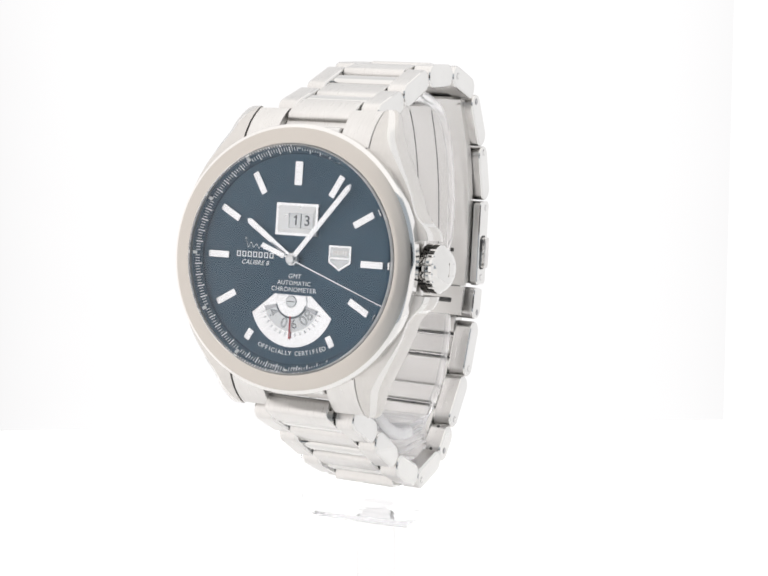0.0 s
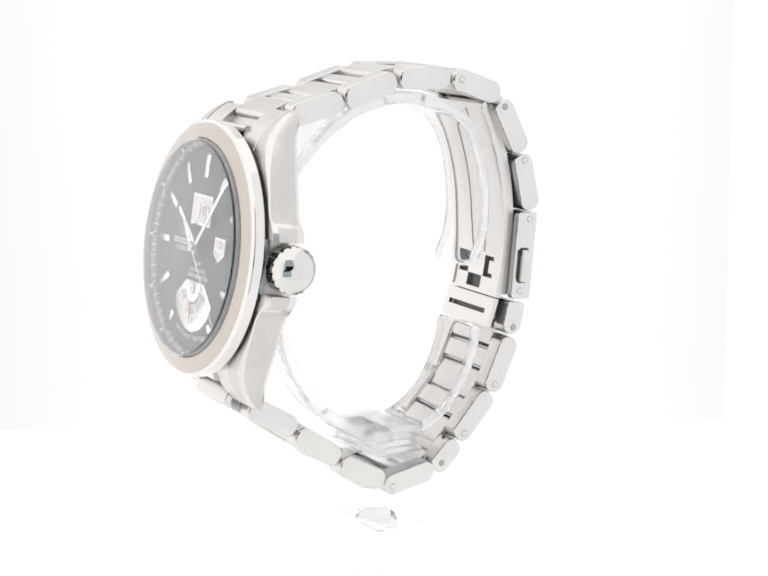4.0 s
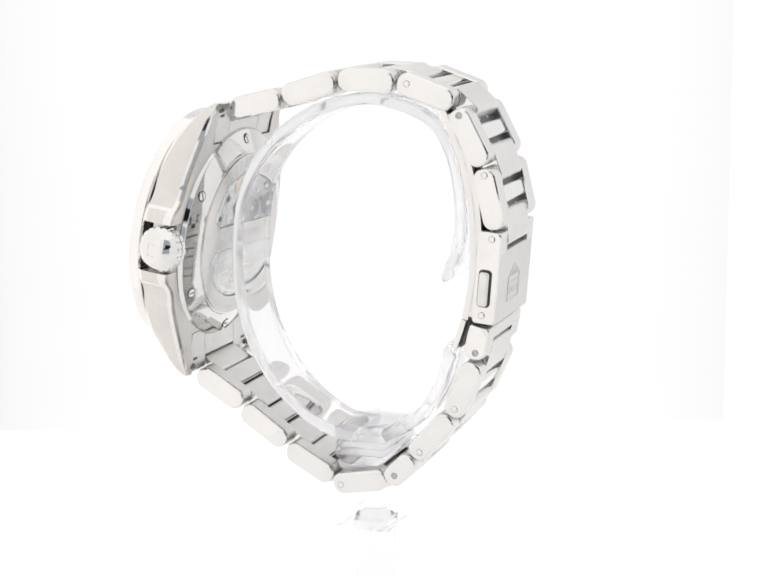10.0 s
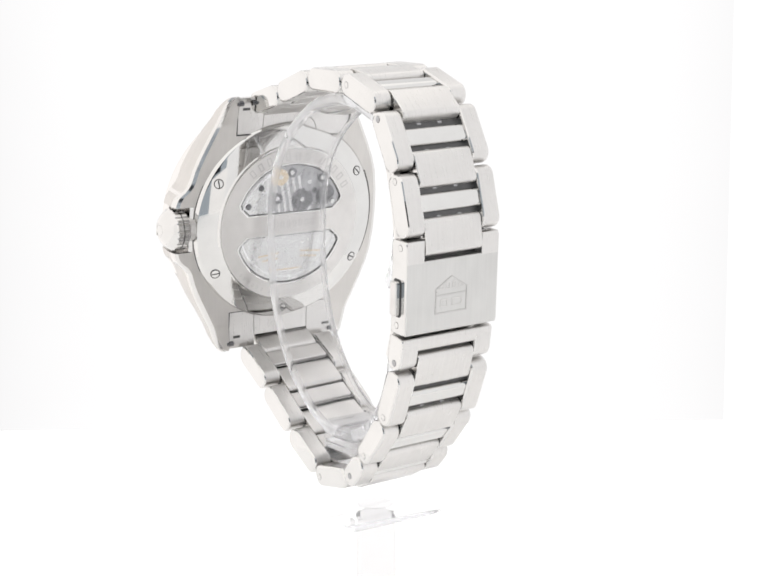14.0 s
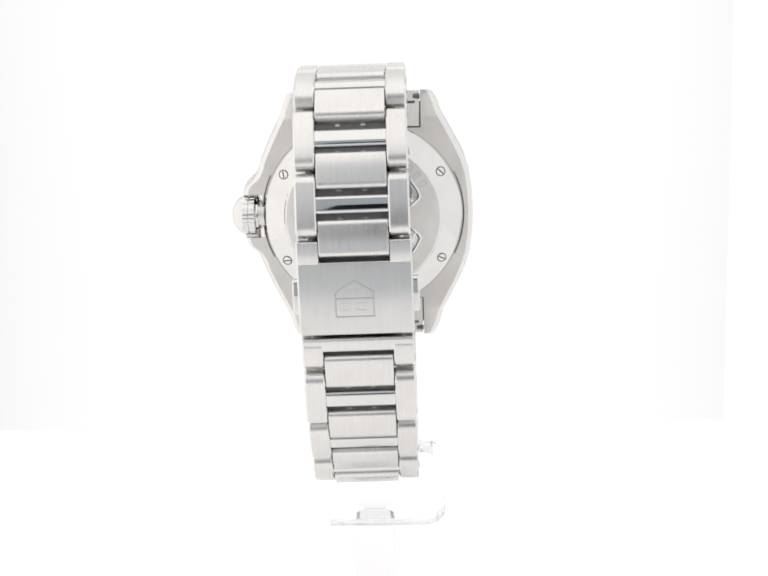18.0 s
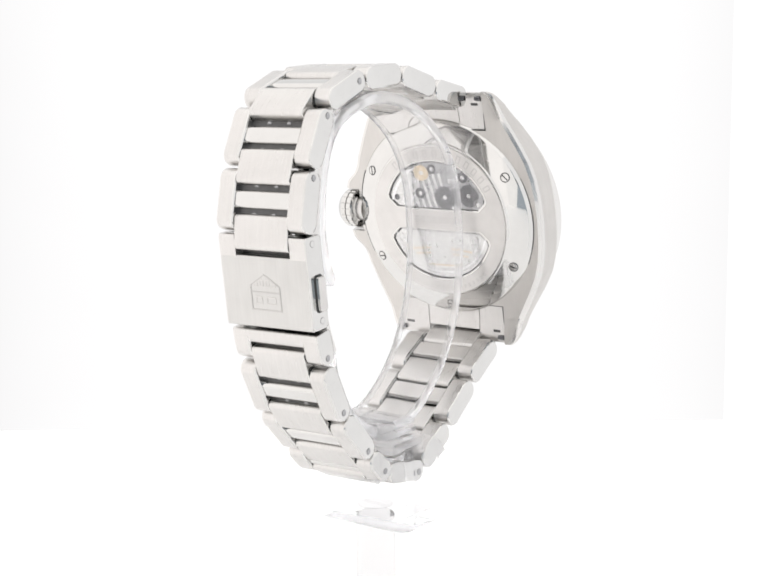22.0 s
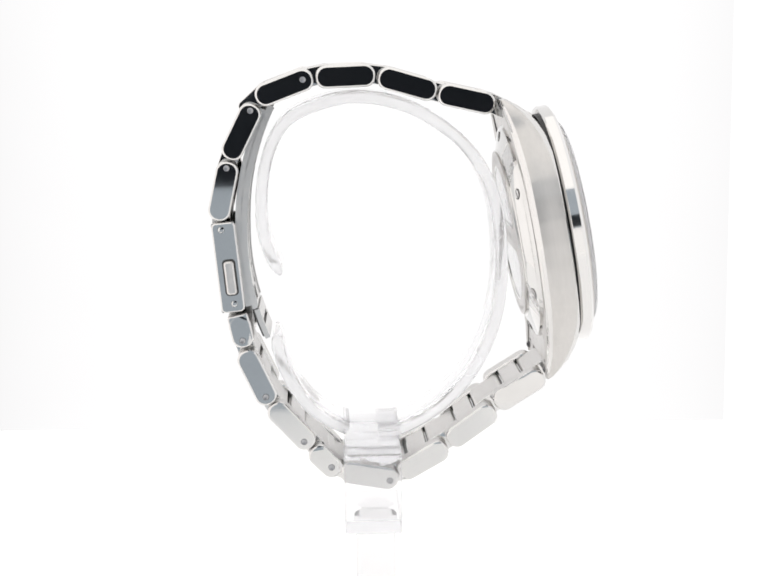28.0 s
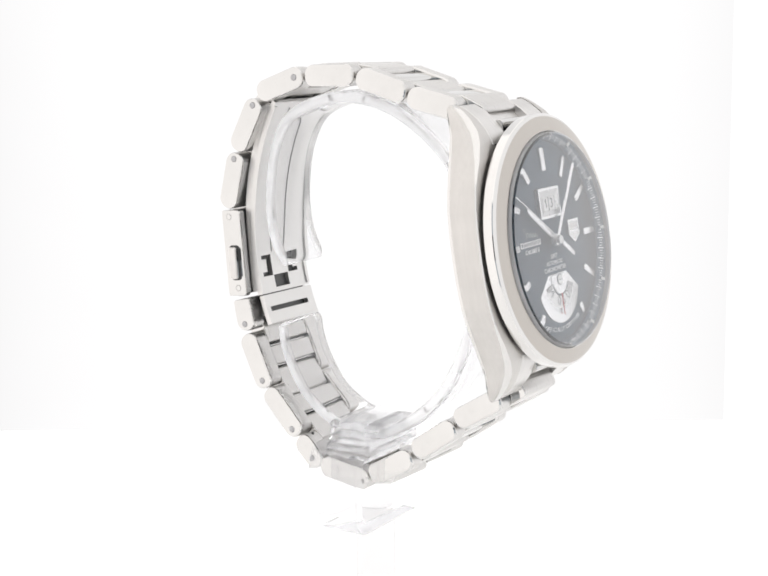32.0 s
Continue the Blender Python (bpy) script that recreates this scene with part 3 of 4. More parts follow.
def arc_text(body, r, a_mid, step, size, depth, mat, parent, z, label, inward=True, m0=None):
    for i, ch in enumerate(body):
        if ch == " ":
            continue
        a = a_mid + (i - (len(body) - 1) / 2) * step
        m = rot(a, "Z") @ T3(0, -r, z) if inward else rot(-a, "Z") @ T3(0, r, z)
        part("letter", text_bm(ch, size, 0, depth), mat, parent, label, (m0 @ m) if m0 else m, False)


arc_text("OFFICIALLY CERTIFIED", 15.1, 1.5, 2.35, 1.0, 0.01, WHITE_PAINT, dial, PZ, "white curved print")
arc_text("SWISS", 17.35, -6.5, 1.35, 0.62, 0.01, WHITE_PAINT, dial, on_flange(17.4) + 0.05, "tiny white print")
arc_text("MADE", 17.35, 6.0, 1.5, 0.62, 0.01, WHITE_PAINT, dial, on_flange(17.4) + 0.05, "tiny white print")


# ---- pointers ----
def pointer(length, tail, w0, w1, z0, z1, tip=0.6):
    bm = bmesh.new()
    outer = [(-w0 / 2, -tail), (w0 / 2, -tail), (w1 / 2, length - tip), (0.12, length), (-0.12, length), (-w1 / 2, length - tip)]
    zm = (z0 + z1) / 2
    k = 0.10
    loops = [[(x * MM, y * MM, z0 * MM) for x, y in outer], [(x * MM, y * MM, zm * MM) for x, y in outer], [(x * k * MM, (y if abs(y) < length - 0.2 else y - 0.25) * MM, z1 * MM) for x, y in outer]]
    rings(bm, loops)
    return bm


part("hour_pointer", pointer(10.4, 0.3, 0.75, 1.02, DZ + 0.75, DZ + 1.0), WHITE_METAL, watch, "bright faceted hour pointer", FACE @ rot(-305, "Z"))
part("minute_pointer", pointer(15.6, 0.3, 0.8, 0.92, DZ + 1.15, DZ + 1.4), WHITE_METAL, watch, "bright faceted minute pointer", FACE @ rot(-38.2, "Z"))
part("centre_cap", lathe([(1.0, DZ + 0.6), (1.0, DZ + 1.3), (0.72, DZ + 1.32), (0.72, DZ + 1.9), (0.6, DZ + 2.0), (0, DZ + 2.05)], 48), FRAME_STEEL, watch, "polished centre cap", FACE)
sweep = part("seconds_pointer", pointer(16.9, 5.2, 0.26, 0.13, DZ + 1.6, DZ + 1.72), WHITE_METAL, watch, "thin white seconds pointer", FACE @ rot(-111, "Z"))
part("counterweight", box(-0.42, 0.42, -5.6, -1.2, DZ + 1.6, DZ + 1.74, 0.05), WHITE_METAL, sweep, "")


# ---- case back ----
back = part("case_back", lathe([(19.6, 26.9), (19.6, 26.68), (19.12, 26.0), (18.95, 25.9), (15.4, 24.80), (15.25, 24.6), (15.0, 24.5), (0, 24.5)], 160), POLISHED, watch, "polished conical steel case back ring", CASE)
# flat dark ring paints the shaded gap at the foot of the cone
part("back_groove", lathe([(19.6, 26.75), (19.6, 26.63), (19.76, 26.63), (19.76, 26.75)], 128, True), GROOVE, back, "joint round the case back, its shade painted dark")


def back_plate():
    """Flat ring plate with two D-shaped windows."""
    bm = bmesh.new()
    R, zf, zb = 14.95, 24.25, 24.6
    n = 96

    def window(sign):
        pts = []
        r = 12.2
        for i in range(25):
            a = radians(21 + 138 * i / 24)
            pts.append((r * math.cos(a), sign * (r * math.sin(a))))
        pts += [(-11.2, sign * 3.6), (-9.5, sign * 2.0), (9.5, sign * 2.0), (11.2, sign * 3.6)]
        return pts if sign > 0 else pts[::-1]

    edges = []
    for lp in ([(R * math.cos(2 * math.pi * i / n), R * math.sin(2 * math.pi * i / n)) for i in range(n)], window(1), window(-1)):
        v = [bm.verts.new((x * MM, y * MM, zf * MM)) for x, y in lp]
        edges += [bm.edges.new((v[i], v[(i + 1) % len(v)])) for i in range(len(v))]
    bmesh.ops.triangle_fill(bm, use_beauty=True, use_dissolve=False, edges=edges)
    ex = bmesh.ops.extrude_face_region(bm, geom=bm.faces[:])
    for v in [g for g in ex["geom"] if isinstance(g, bmesh.types.BMVert)]:
        v.co.z = zb * MM
    return bm, window


bm, window = back_plate()
plate = part("back_plate", bm, SATIN, watch, "brushed back plate with two half-round windows", CASE)
for sgn in (1, -1):
    pts = window(sgn)
    b2 = bmesh.new()
    inn = [(x * 0.965, (y - sgn * 6.2) * 0.95 + sgn * 6.2) for x, y in pts]
    loops = [[(x * MM, y * MM, z * MM) for x, y in lp] for lp, z in ((pts, 24.20), (inn, 24.20), (inn, 24.55), (pts, 24.55))]
    vs = [[b2.verts.new(p) for p in lp] for lp in loops]
    for a in range(4):
        for b in range(len(pts)):
            c = (b + 1) % len(pts)
            b2.faces.new((vs[a][b], vs[a][c], vs[(a + 1) % 4][c], vs[(a + 1) % 4][b]))
    part("window_rim", b2, POLISHED, plate, "polished bevel round the window")
    b4 = bmesh.new()
    deep = [(x * 0.935, (y - sgn * 6.2) * 0.905 + sgn * 6.2) for x, y in pts]
    va, vb = [[b4.verts.new((x * MM, y * MM, 24.40 * MM)) for x, y in lp] for lp in (inn, deep)]
    for b in range(len(pts)):
        c = (b + 1) % len(pts)
        b4.faces.new((va[b], va[c], vb[c], vb[b]))
    part("window_groove", b4, GROOVE, plate, "dark line inside the window")
    b3 = bmesh.new()
    rings(b3, [[(x * MM, y * MM, z * MM) for x, y in inn] for z in (24.32, 24.36)])
    part("window_pane", b3, clear_pane("back_window_glass", (1, 1, 1)), plate, "clear window over the movement")


def gear(r, teeth, z0, z1, hole=0.3):
    bm = bmesh.new()
    n = teeth * 2
    pts = [((r if i % 2 else r * 0.9) * math.cos(2 * math.pi * i / n), (r if i % 2 else r * 0.9) * math.sin(2 * math.pi * i / n)) for i in range(n)]
    rings(bm, [[(x * MM, y * MM, z * MM) for x, y in pts] for z in (z0, z1)])
    return bm


# movement seen through the windows, set into the back
part("movement_plate", lathe([(12.0, 24.46), (12.0, 24.49), (0, 24.49)], 64), MOVEMENT, plate, "rhodium movement plate with striping")
part("rotor", fan(0, 0, [(11.6 * math.cos(radians(a)), 11.6 * math.sin(radians(a))) for a in range(-174, -5, 6)] + [(2.2 * math.cos(radians(a)), 2.2 * math.sin(radians(a))) for a in range(-8, -173, -12)], 24.44, 24.43), ROTOR_STEEL, plate, "bright winding rotor segment")
part("bridge", fan(0, 0, [(11.4 * math.cos(radians(a)), 11.4 * math.sin(radians(a))) for a in range(8, 66, 5)] + [(5.5 * math.cos(radians(a)), 5.5 * math.sin(radians(a))) for a in range(64, 7, -8)], 24.44, 24.43), ROTOR_STEEL, plate, "bright curved bridge plate")
for x, y, r, t, mt in ((-7.4, 5.0, 2.3, 26, MOVEMENT_DARK), (-3.6, 8.0, 1.9, 20, MOVEMENT), (-2.2, 4.6, 2.4, 30, MOVEMENT_DARK), (2.6, 9.4, 1.7, 22, GILT), (3.2, 5.2, 1.2, 16, MOVEMENT_DARK), (-9.4, 3.4, 1.1, 14, MOVEMENT), (-6.4, 8.6, 1.1, 12, MOVEMENT_DARK), (0.2, 10.2, 1.0, 14, MOVEMENT_DARK)):
    g = part("gear", gear(r, t, 24.38, 24.42), mt, plate, "small movement gear", T3(x, y, 0))
    part("jewel_screw", lathe([(0.45, 24.37), (0.4, 24.35), (0, 24.35)], 16), ROTOR_STEEL, plate, "", T3(x, y, 0))
for x, y in ((6.6, 7.4), (9.2, 4.0), (-4.8, 6.2)):
    part("jewel_screw", lathe([(0.6, 24.38), (0.55, 24.35), (0, 24.35)], 20), MOVEMENT_DARK, plate, "dark bridge screw", T3(x, y, 0))


def ridge(r, a0, a1, w, z):
    """A thin raised arc."""
    bm = bmesh.new()
    n = max(6, int(abs(a1 - a0) / 4))
    loops = []
    for i in range(n + 1):
        c, s = math.cos(radians(a0 + (a1 - a0) * i / n)), math.sin(radians(a0 + (a1 - a0) * i / n))
        loops.append([(q * c * MM, q * s * MM, zz * MM) for q, zz in ((r - w / 2, z), (r - w / 4, z - 0.04), (r + w / 4, z - 0.04), (r + w / 2, z))])
    rings(bm, loops, close=False, cap=False)
    return bm


for r, a0, a1, w in ((10.9, 15, 80, 0.5), (8.6, 20, 75, 0.3), (6.4, 25, 70, 0.35), (10.7, -165, -15, 0.35), (9.6, -160, -20, 0.18), (4.4, 100, 165, 0.3)):
    part("movement_rim", ridge(r, a0, a1, w, 24.43), WHITE_METAL, plate, "bright turned edge of the movement")
for i in range(7):
    part("bridge_stripe", box(-0.28, 0.28, 2.4, 10.6 - abs(i - 3) * 0.5, 24.445, 24.455), ROTOR_STEEL, plate, "brushed stripe on the movement", T3(-4.5 + i * 1.3, 0, 0) @ rot(-12, "Z"))
for x, y, w, a in ((-4.6, -6.0, 4.6, 6), (-4.2, -7.0, 3.6, 6), (4.4, -6.0, 4.4, -6), (4.0, -7.0, 3.4, -6), (0, -9.2, 6.0, 0)):
    part("rotor_engraving", box(-w / 2, w / 2, -0.14, 0.14, 24.40, 24.42), GILT, plate, "pale gilt engraved line on the rotor", T3(x, y, 0) @ rot(a, "Z"))


# engraved writing on the back, not legible: plain hollow marks along the rim
for a0, a1, count, h, r in ((26, 60, 5, 1.6, 13.45), (-40, 12, 7, 1.6, 13.45), (138, 196, 14, 0.62, 13.9), (204, 228, 6, 0.62, 13.9)):
    first = None
    for i in range(count):
        m = rot(a0 + (a1 - a0) * i / (count - 1), "Z") @ T3(0, r, 24.245)
        if first is None:
            first = part("engraved_mark", hollow(h * 0.6, h, h * 0.13), ENGRAVED, plate, "", m)
        else:
            again(first, plate, m)
first = None
for i in range(8):
    m = T3(-4.6 + i * 1.3, 0, 24.245)
    if first is None:
        first = part("engraved_mark", hollow(0.75, 1.25, 0.16), ENGRAVED, plate, "", m)
    else:
        again(first, plate, m)

screw = None
for a in (30, 90, 150, 210, 270, 330):
    m = CASE @ rot(a, "Z") @ T3(17.55, 0, 25.42) @ rot(-14.8, "Y") @ rot(a * 1.7, "Z")
    if screw is None:
        screw = part("back_screw", lathe([(0.78, 0.5), (0.78, -0.05), (0.7, -0.12), (0, -0.12)], 28), POLISHED, watch, "small slotted steel screw", m)
        well = part("screw_well", lathe([(0.95, 0.03), (0.95, -0.015), (0.8, -0.02)], 28), GROOVE, screw, "")
        slot = part("screw_slot", box(-0.72, 0.72, -0.11, 0.11, -0.135, -0.11), BLACK, screw, "dark slot")
    else:
        s2 = again(screw, watch, m)
        again(well, s2)
        again(slot, s2)

# ---- bracelet: y back, z up; centre, length, slope and thickness of each link ----
LINKS = [
    (-16.70, 22.70, 10.2, 13.0), (-6.45, 25.45, 10.6, 16.5), (4.27, 26.95, 10.4, -1.7), (14.91, 25.2, 10.6, -20.3),
    (22.55, 17.65, 10.5, -63.1), (25.95, 7.4, 10.6, -77.4), (25.40, -6.0, 16.0, -95.4), (23.45, -17.4, 6.1, -102.6),
    (20.90, -25.85, 10.8, -114.7), (14.97, -34.8, 10.6, -132.3), (9.03, -41.4, 6.9, -135.4), (1.28, -44.3, 10.5, -169.8),
    (-8.44, -41.75, 10.1, -209.0), (-17.26, -35.6, 10.3, -214.9), (-25.87, -29.2, 10.3, -211.3)]
PINS = {3: (11.66, 26.45), 4: (20.79, 21.28), 5: (25.18, 11.42), 7: (23.22, -19.08), 8: (19.40, -29.31), 9: (12.78, -37.66), 10: (7.97, -42.46), 11: (-2.37, -45.16)}
HALF, MID = 9.35, 5.75  # half widths of the bracelet and of its centre row
THICK = 3.9


def frame_of(y, z, slope):
    """Pose with y along the link and z out of the loop."""
    return T3(0, y, z) @ rot(slope, "X")


def build_links():
    side_mesh, bar_mesh, pins = {}, {}, {}
    for i, (y, z, L, s) in enumerate(LINKS):
        if i == 6:
            continue
        m = frame_of(y, z, s)
        blen = 3.1 if L > 8 else 1.6
        key = round(L, 1)
        if i == 7:
            core = part("bracelet_link", bar_x(2.5, 3.7, 0.5, -HALF + 0.02, HALF - 0.02, 0.25), [BRUSHED, POLISHED], watch, "short steel frame link below the clasp", m @ T3(0, -1.7, 0))
        else:
            if blen not in bar_mesh:
                bar_mesh[blen] = part("bracelet_link", bar_x(blen, 3.0, 0.75, -MID - 0.3, MID + 0.3, 0.1), [POLISHED, POLISHED], watch, "steel bracelet link with polished centre bar", m)
                core = bar_mesh[blen]
            else:
                core = again(bar_mesh[blen], watch, m)
        up = T3(0, 1.7, 0) if i == 7 else Matrix()
        # steel web; its dark colour paints the shade between plates and bar
        part("hinge_core", box(-MID - 0.2, MID + 0.2, -L / 2 + 0.1, L / 2 - 0.1, -0.55, 0.55), GAP_SHADE, core, "hinge core coloured dark as shade in the gaps", up)
        half = 1.75 if L > 8 else 0.9
        part("hinge_plate", box(-MID + 0.05, MID - 0.05, -half, half, -1.72, -0.56, 0.15, 1), SATIN, core, "satin steel inner side of the link bar", up)
        for e in (-1, 1):
            part("hinge_rod", box(-MID + 0.1, MID - 0.1, e * (half + 0.2) - 0.09, e * (half + 0.2) + 0.09, -1.25, -0.95), POLISHED, core, "thin bright rod in the joint", up)
        if L > 8:
            for sx, dy in ((1, 2.35), (-1, 2.35), (1, -2.35), (-1, -2.35)):
                nm = up @ T3(sx * 2.1, dy, 0.55)
                if "nub" not in side_mesh:
                    side_mesh["nub"] = part("hinge_nub", box(-0.42, 0.42, -0.22, 0.22, -0.2, 0.12, 0.08, 1), MOVEMENT, core, "small dull hinge nub", nm)
                else:
                    again(side_mesh["nub"], core, nm)
        if key not in side_mesh:
            side_mesh[key] = (part("side_plate", bar_x(L - 0.12, THICK, 1.75, MID + 0.06, HALF, 0.32, n=6, bow=0.1), [BRUSHED, POLISHED], core, "brushed side plate with polished flank", up),
                              part("side_plate", bar_x(L - 0.12, THICK, 1.75, -HALF, -MID - 0.06, 0.32, n=6, bow=0.1), [BRUSHED, POLISHED], core, "brushed side plate with polished flank", up))
        else:
            for sp in side_mesh[key]:
                again(sp, core, up)
        if i in (2, 3, 4, 5, 8, 9, 10, 12, 13):
            for sx, dy in ((1, 2.4), (1, -2.4), (-1, 2.4), (-1, -2.4)):
                hm = up @ T3(sx * 7.5, dy, -THICK / 2 + 0.05)
                if "hole" not in side_mesh:
                    side_mesh["hole"] = part("pin_hole", lathe([(0.3, 0.05), (0.3, -0.06), (0.2, -0.065), (0, -0.03)], 14), GROOVE, core, "small dark adjustment hole", hm)
                else:
                    again(side_mesh["hole"], core, hm)
        if i in PINS:
            py, pz = PINS[i]
            loc = (core.matrix_basis.inverted() @ Vector((0, py * MM, pz * MM)))
            for sx in (1, -1):
                pm = Matrix.Translation((sx * HALF * MM, loc.y, loc.z)) @ rot(90 * sx, "Y")
                kind = "dark" if sx < 0 or i in (4, 7, 10) else "bright"
                if kind not in pins:
                    if kind == "dark":
                        pins[kind] = part("pin", lathe([(0.52, -0.3), (0.52, 0.07), (0.45, 0.08), (0.22, 0.02), (0, 0.015)], 24), MOVEMENT, core, "dull hollow pin end", pm)
                    else:
                        pins[kind] = part("pin", lathe([(0.52, -0.3), (0.52, 0.03), (0.42, 0.06), (0, 0.05)], 24), POLISHED, core, "round steel pin end", pm)
                else:
                    again(pins[kind], core, pm)
                if "gap" not in pins:
                    pins["gap"] = part("pin_gap", lathe([(0.58, -0.2), (0.58, 0.012), (0.5, 0.012)], 24), GROOVE, core, "", pm)
                else:
                    again(pins["gap"], core, pm)
    # brushed plates that span the joints
    plate_mesh = None
    for i in range(len(LINKS) - 1):
        a, b = LINKS[i], LINKS[i + 1]
        if i == 6:
            continue
        sa, sb = a[3], b[3]
        while sb - sa > 90:
            sb -= 180
        while sb - sa < -90:
            sb += 180
        ea = Vector((a[0] + math.cos(radians(a[3])) * a[2] / 2, a[1] + math.sin(radians(a[3])) * a[2] / 2))
        eb = Vector((b[0] - math.cos(radians(b[3])) * b[2] / 2, b[1] - math.sin(radians(b[3])) * b[2] / 2))
        c = (ea + eb) / 2
        m = frame_of(c.x, c.y, (sa + sb) / 2)
        if plate_mesh is None:
            plate_mesh = part("centre_plate", bar_x(6.2, 3.3, 0.9, -MID, MID, 0.12, n=5, bow=0.12), [BRUSHED, POLISHED], watch, "brushed steel centre plate of the bracelet", m)
        else:
            again(plate_mesh, watch, m)


build_links()


# end links between the lugs
def end_link(sy):
    def block(xa, xb, drop, y1):
        bm = bmesh.new()
        loops = []
        for k in range(9):
            y = 17.5 + (y1 - 17.5) * k / 8
            zt, zb = top_line(y) - 0.05 - drop, back_line(y) + 0.25
            lp = [(xa, zb), (xb, zb), (xb, zt - 0.15), (xb - 0.15, zt), (xa + 0.15, zt), (xa, zt - 0.15)]
            loops.append([(x * MM, sy * y * MM, z * MM) for x, z in lp])
        rings(bm, loops)
        return bm

    e = part("end_link", block(-MID, MID, 1.7, 22.5), BRUSHED, watch, "brushed end piece between the lugs", CASE)
    # dark boxes fill the narrow joints and paint the shade in them
    for sx in (1, -1):
        x0, x1 = sorted((sx * (LUG_IN - 0.26), sx * (LUG_IN - 0.01)))
        part("lug_joint", box(x0, x1, *sorted((sy * 17.37, sy * 22.3)), 26.25, 27.5), GROOVE, e, "joint beside the lug, its shade painted dark")
        x0, x1 = sorted((sx * 7.0, sx * (LUG_IN - 0.2)))
        part("lug_joint", box(x0, x1, *sorted((sy * 17.36, sy * 17.52)), 26.30, 27.5), GROOVE, e, "joint beside the case, its shade painted dark")
    for xa, xb in ((-LUG_IN + 0.22, -MID - 0.12), (MID + 0.12, LUG_IN - 0.22)):
        part("end_shoulder", block(xa, xb, 0.0, 24.6), BRUSHED, e, "brushed shoulder flush with the lug")
    part("polished_bar", bar_x(2.3, 1.9, 0.6, -MID, MID, 0.1), POLISHED, e, "polished bar beside the bezel", T3(0, sy * 20.3, 30.3))
    for sx in (1, -1):
        part("spring_bar", lathe([(0.5, -0.4), (0.5, 0.4), (0.4, 0.45), (0.4, 0.9)], 20), MOVEMENT_DARK, e, "dark spring bar end", T3(sx * (LUG_IN - 0.5), sy * 23.6, 25.75) @ rot(90, "Y"))
        part("spring_slot", box(-0.75, 0.75, -0.30, 0.30, -0.18, 0.2), GAP_SHADE, e, "dark spring bar slot", T3(sx * 9.7, sy * 22.5, back_line(22.5) + 0.40))
    y, z = (LINKS[0][0] - 5.1 * math.cos(radians(13)), LINKS[0][1] - 5.1 * math.sin(radians(13))) if sy > 0 else (LINKS[-1][0] - 5.1 * math.cos(radians(31.3)), LINKS[-1][1] + 5.1 * math.sin(radians(31.3)))
    part("centre_plate", bar_x(5.9, 3.3, 0.9, -MID, MID, 0.12, n=5), [BRUSHED, POLISHED], watch, "brushed steel centre plate next to the case", frame_of(y, z, 24 if sy > 0 else 146))


end_link(1)
end_link(-1)


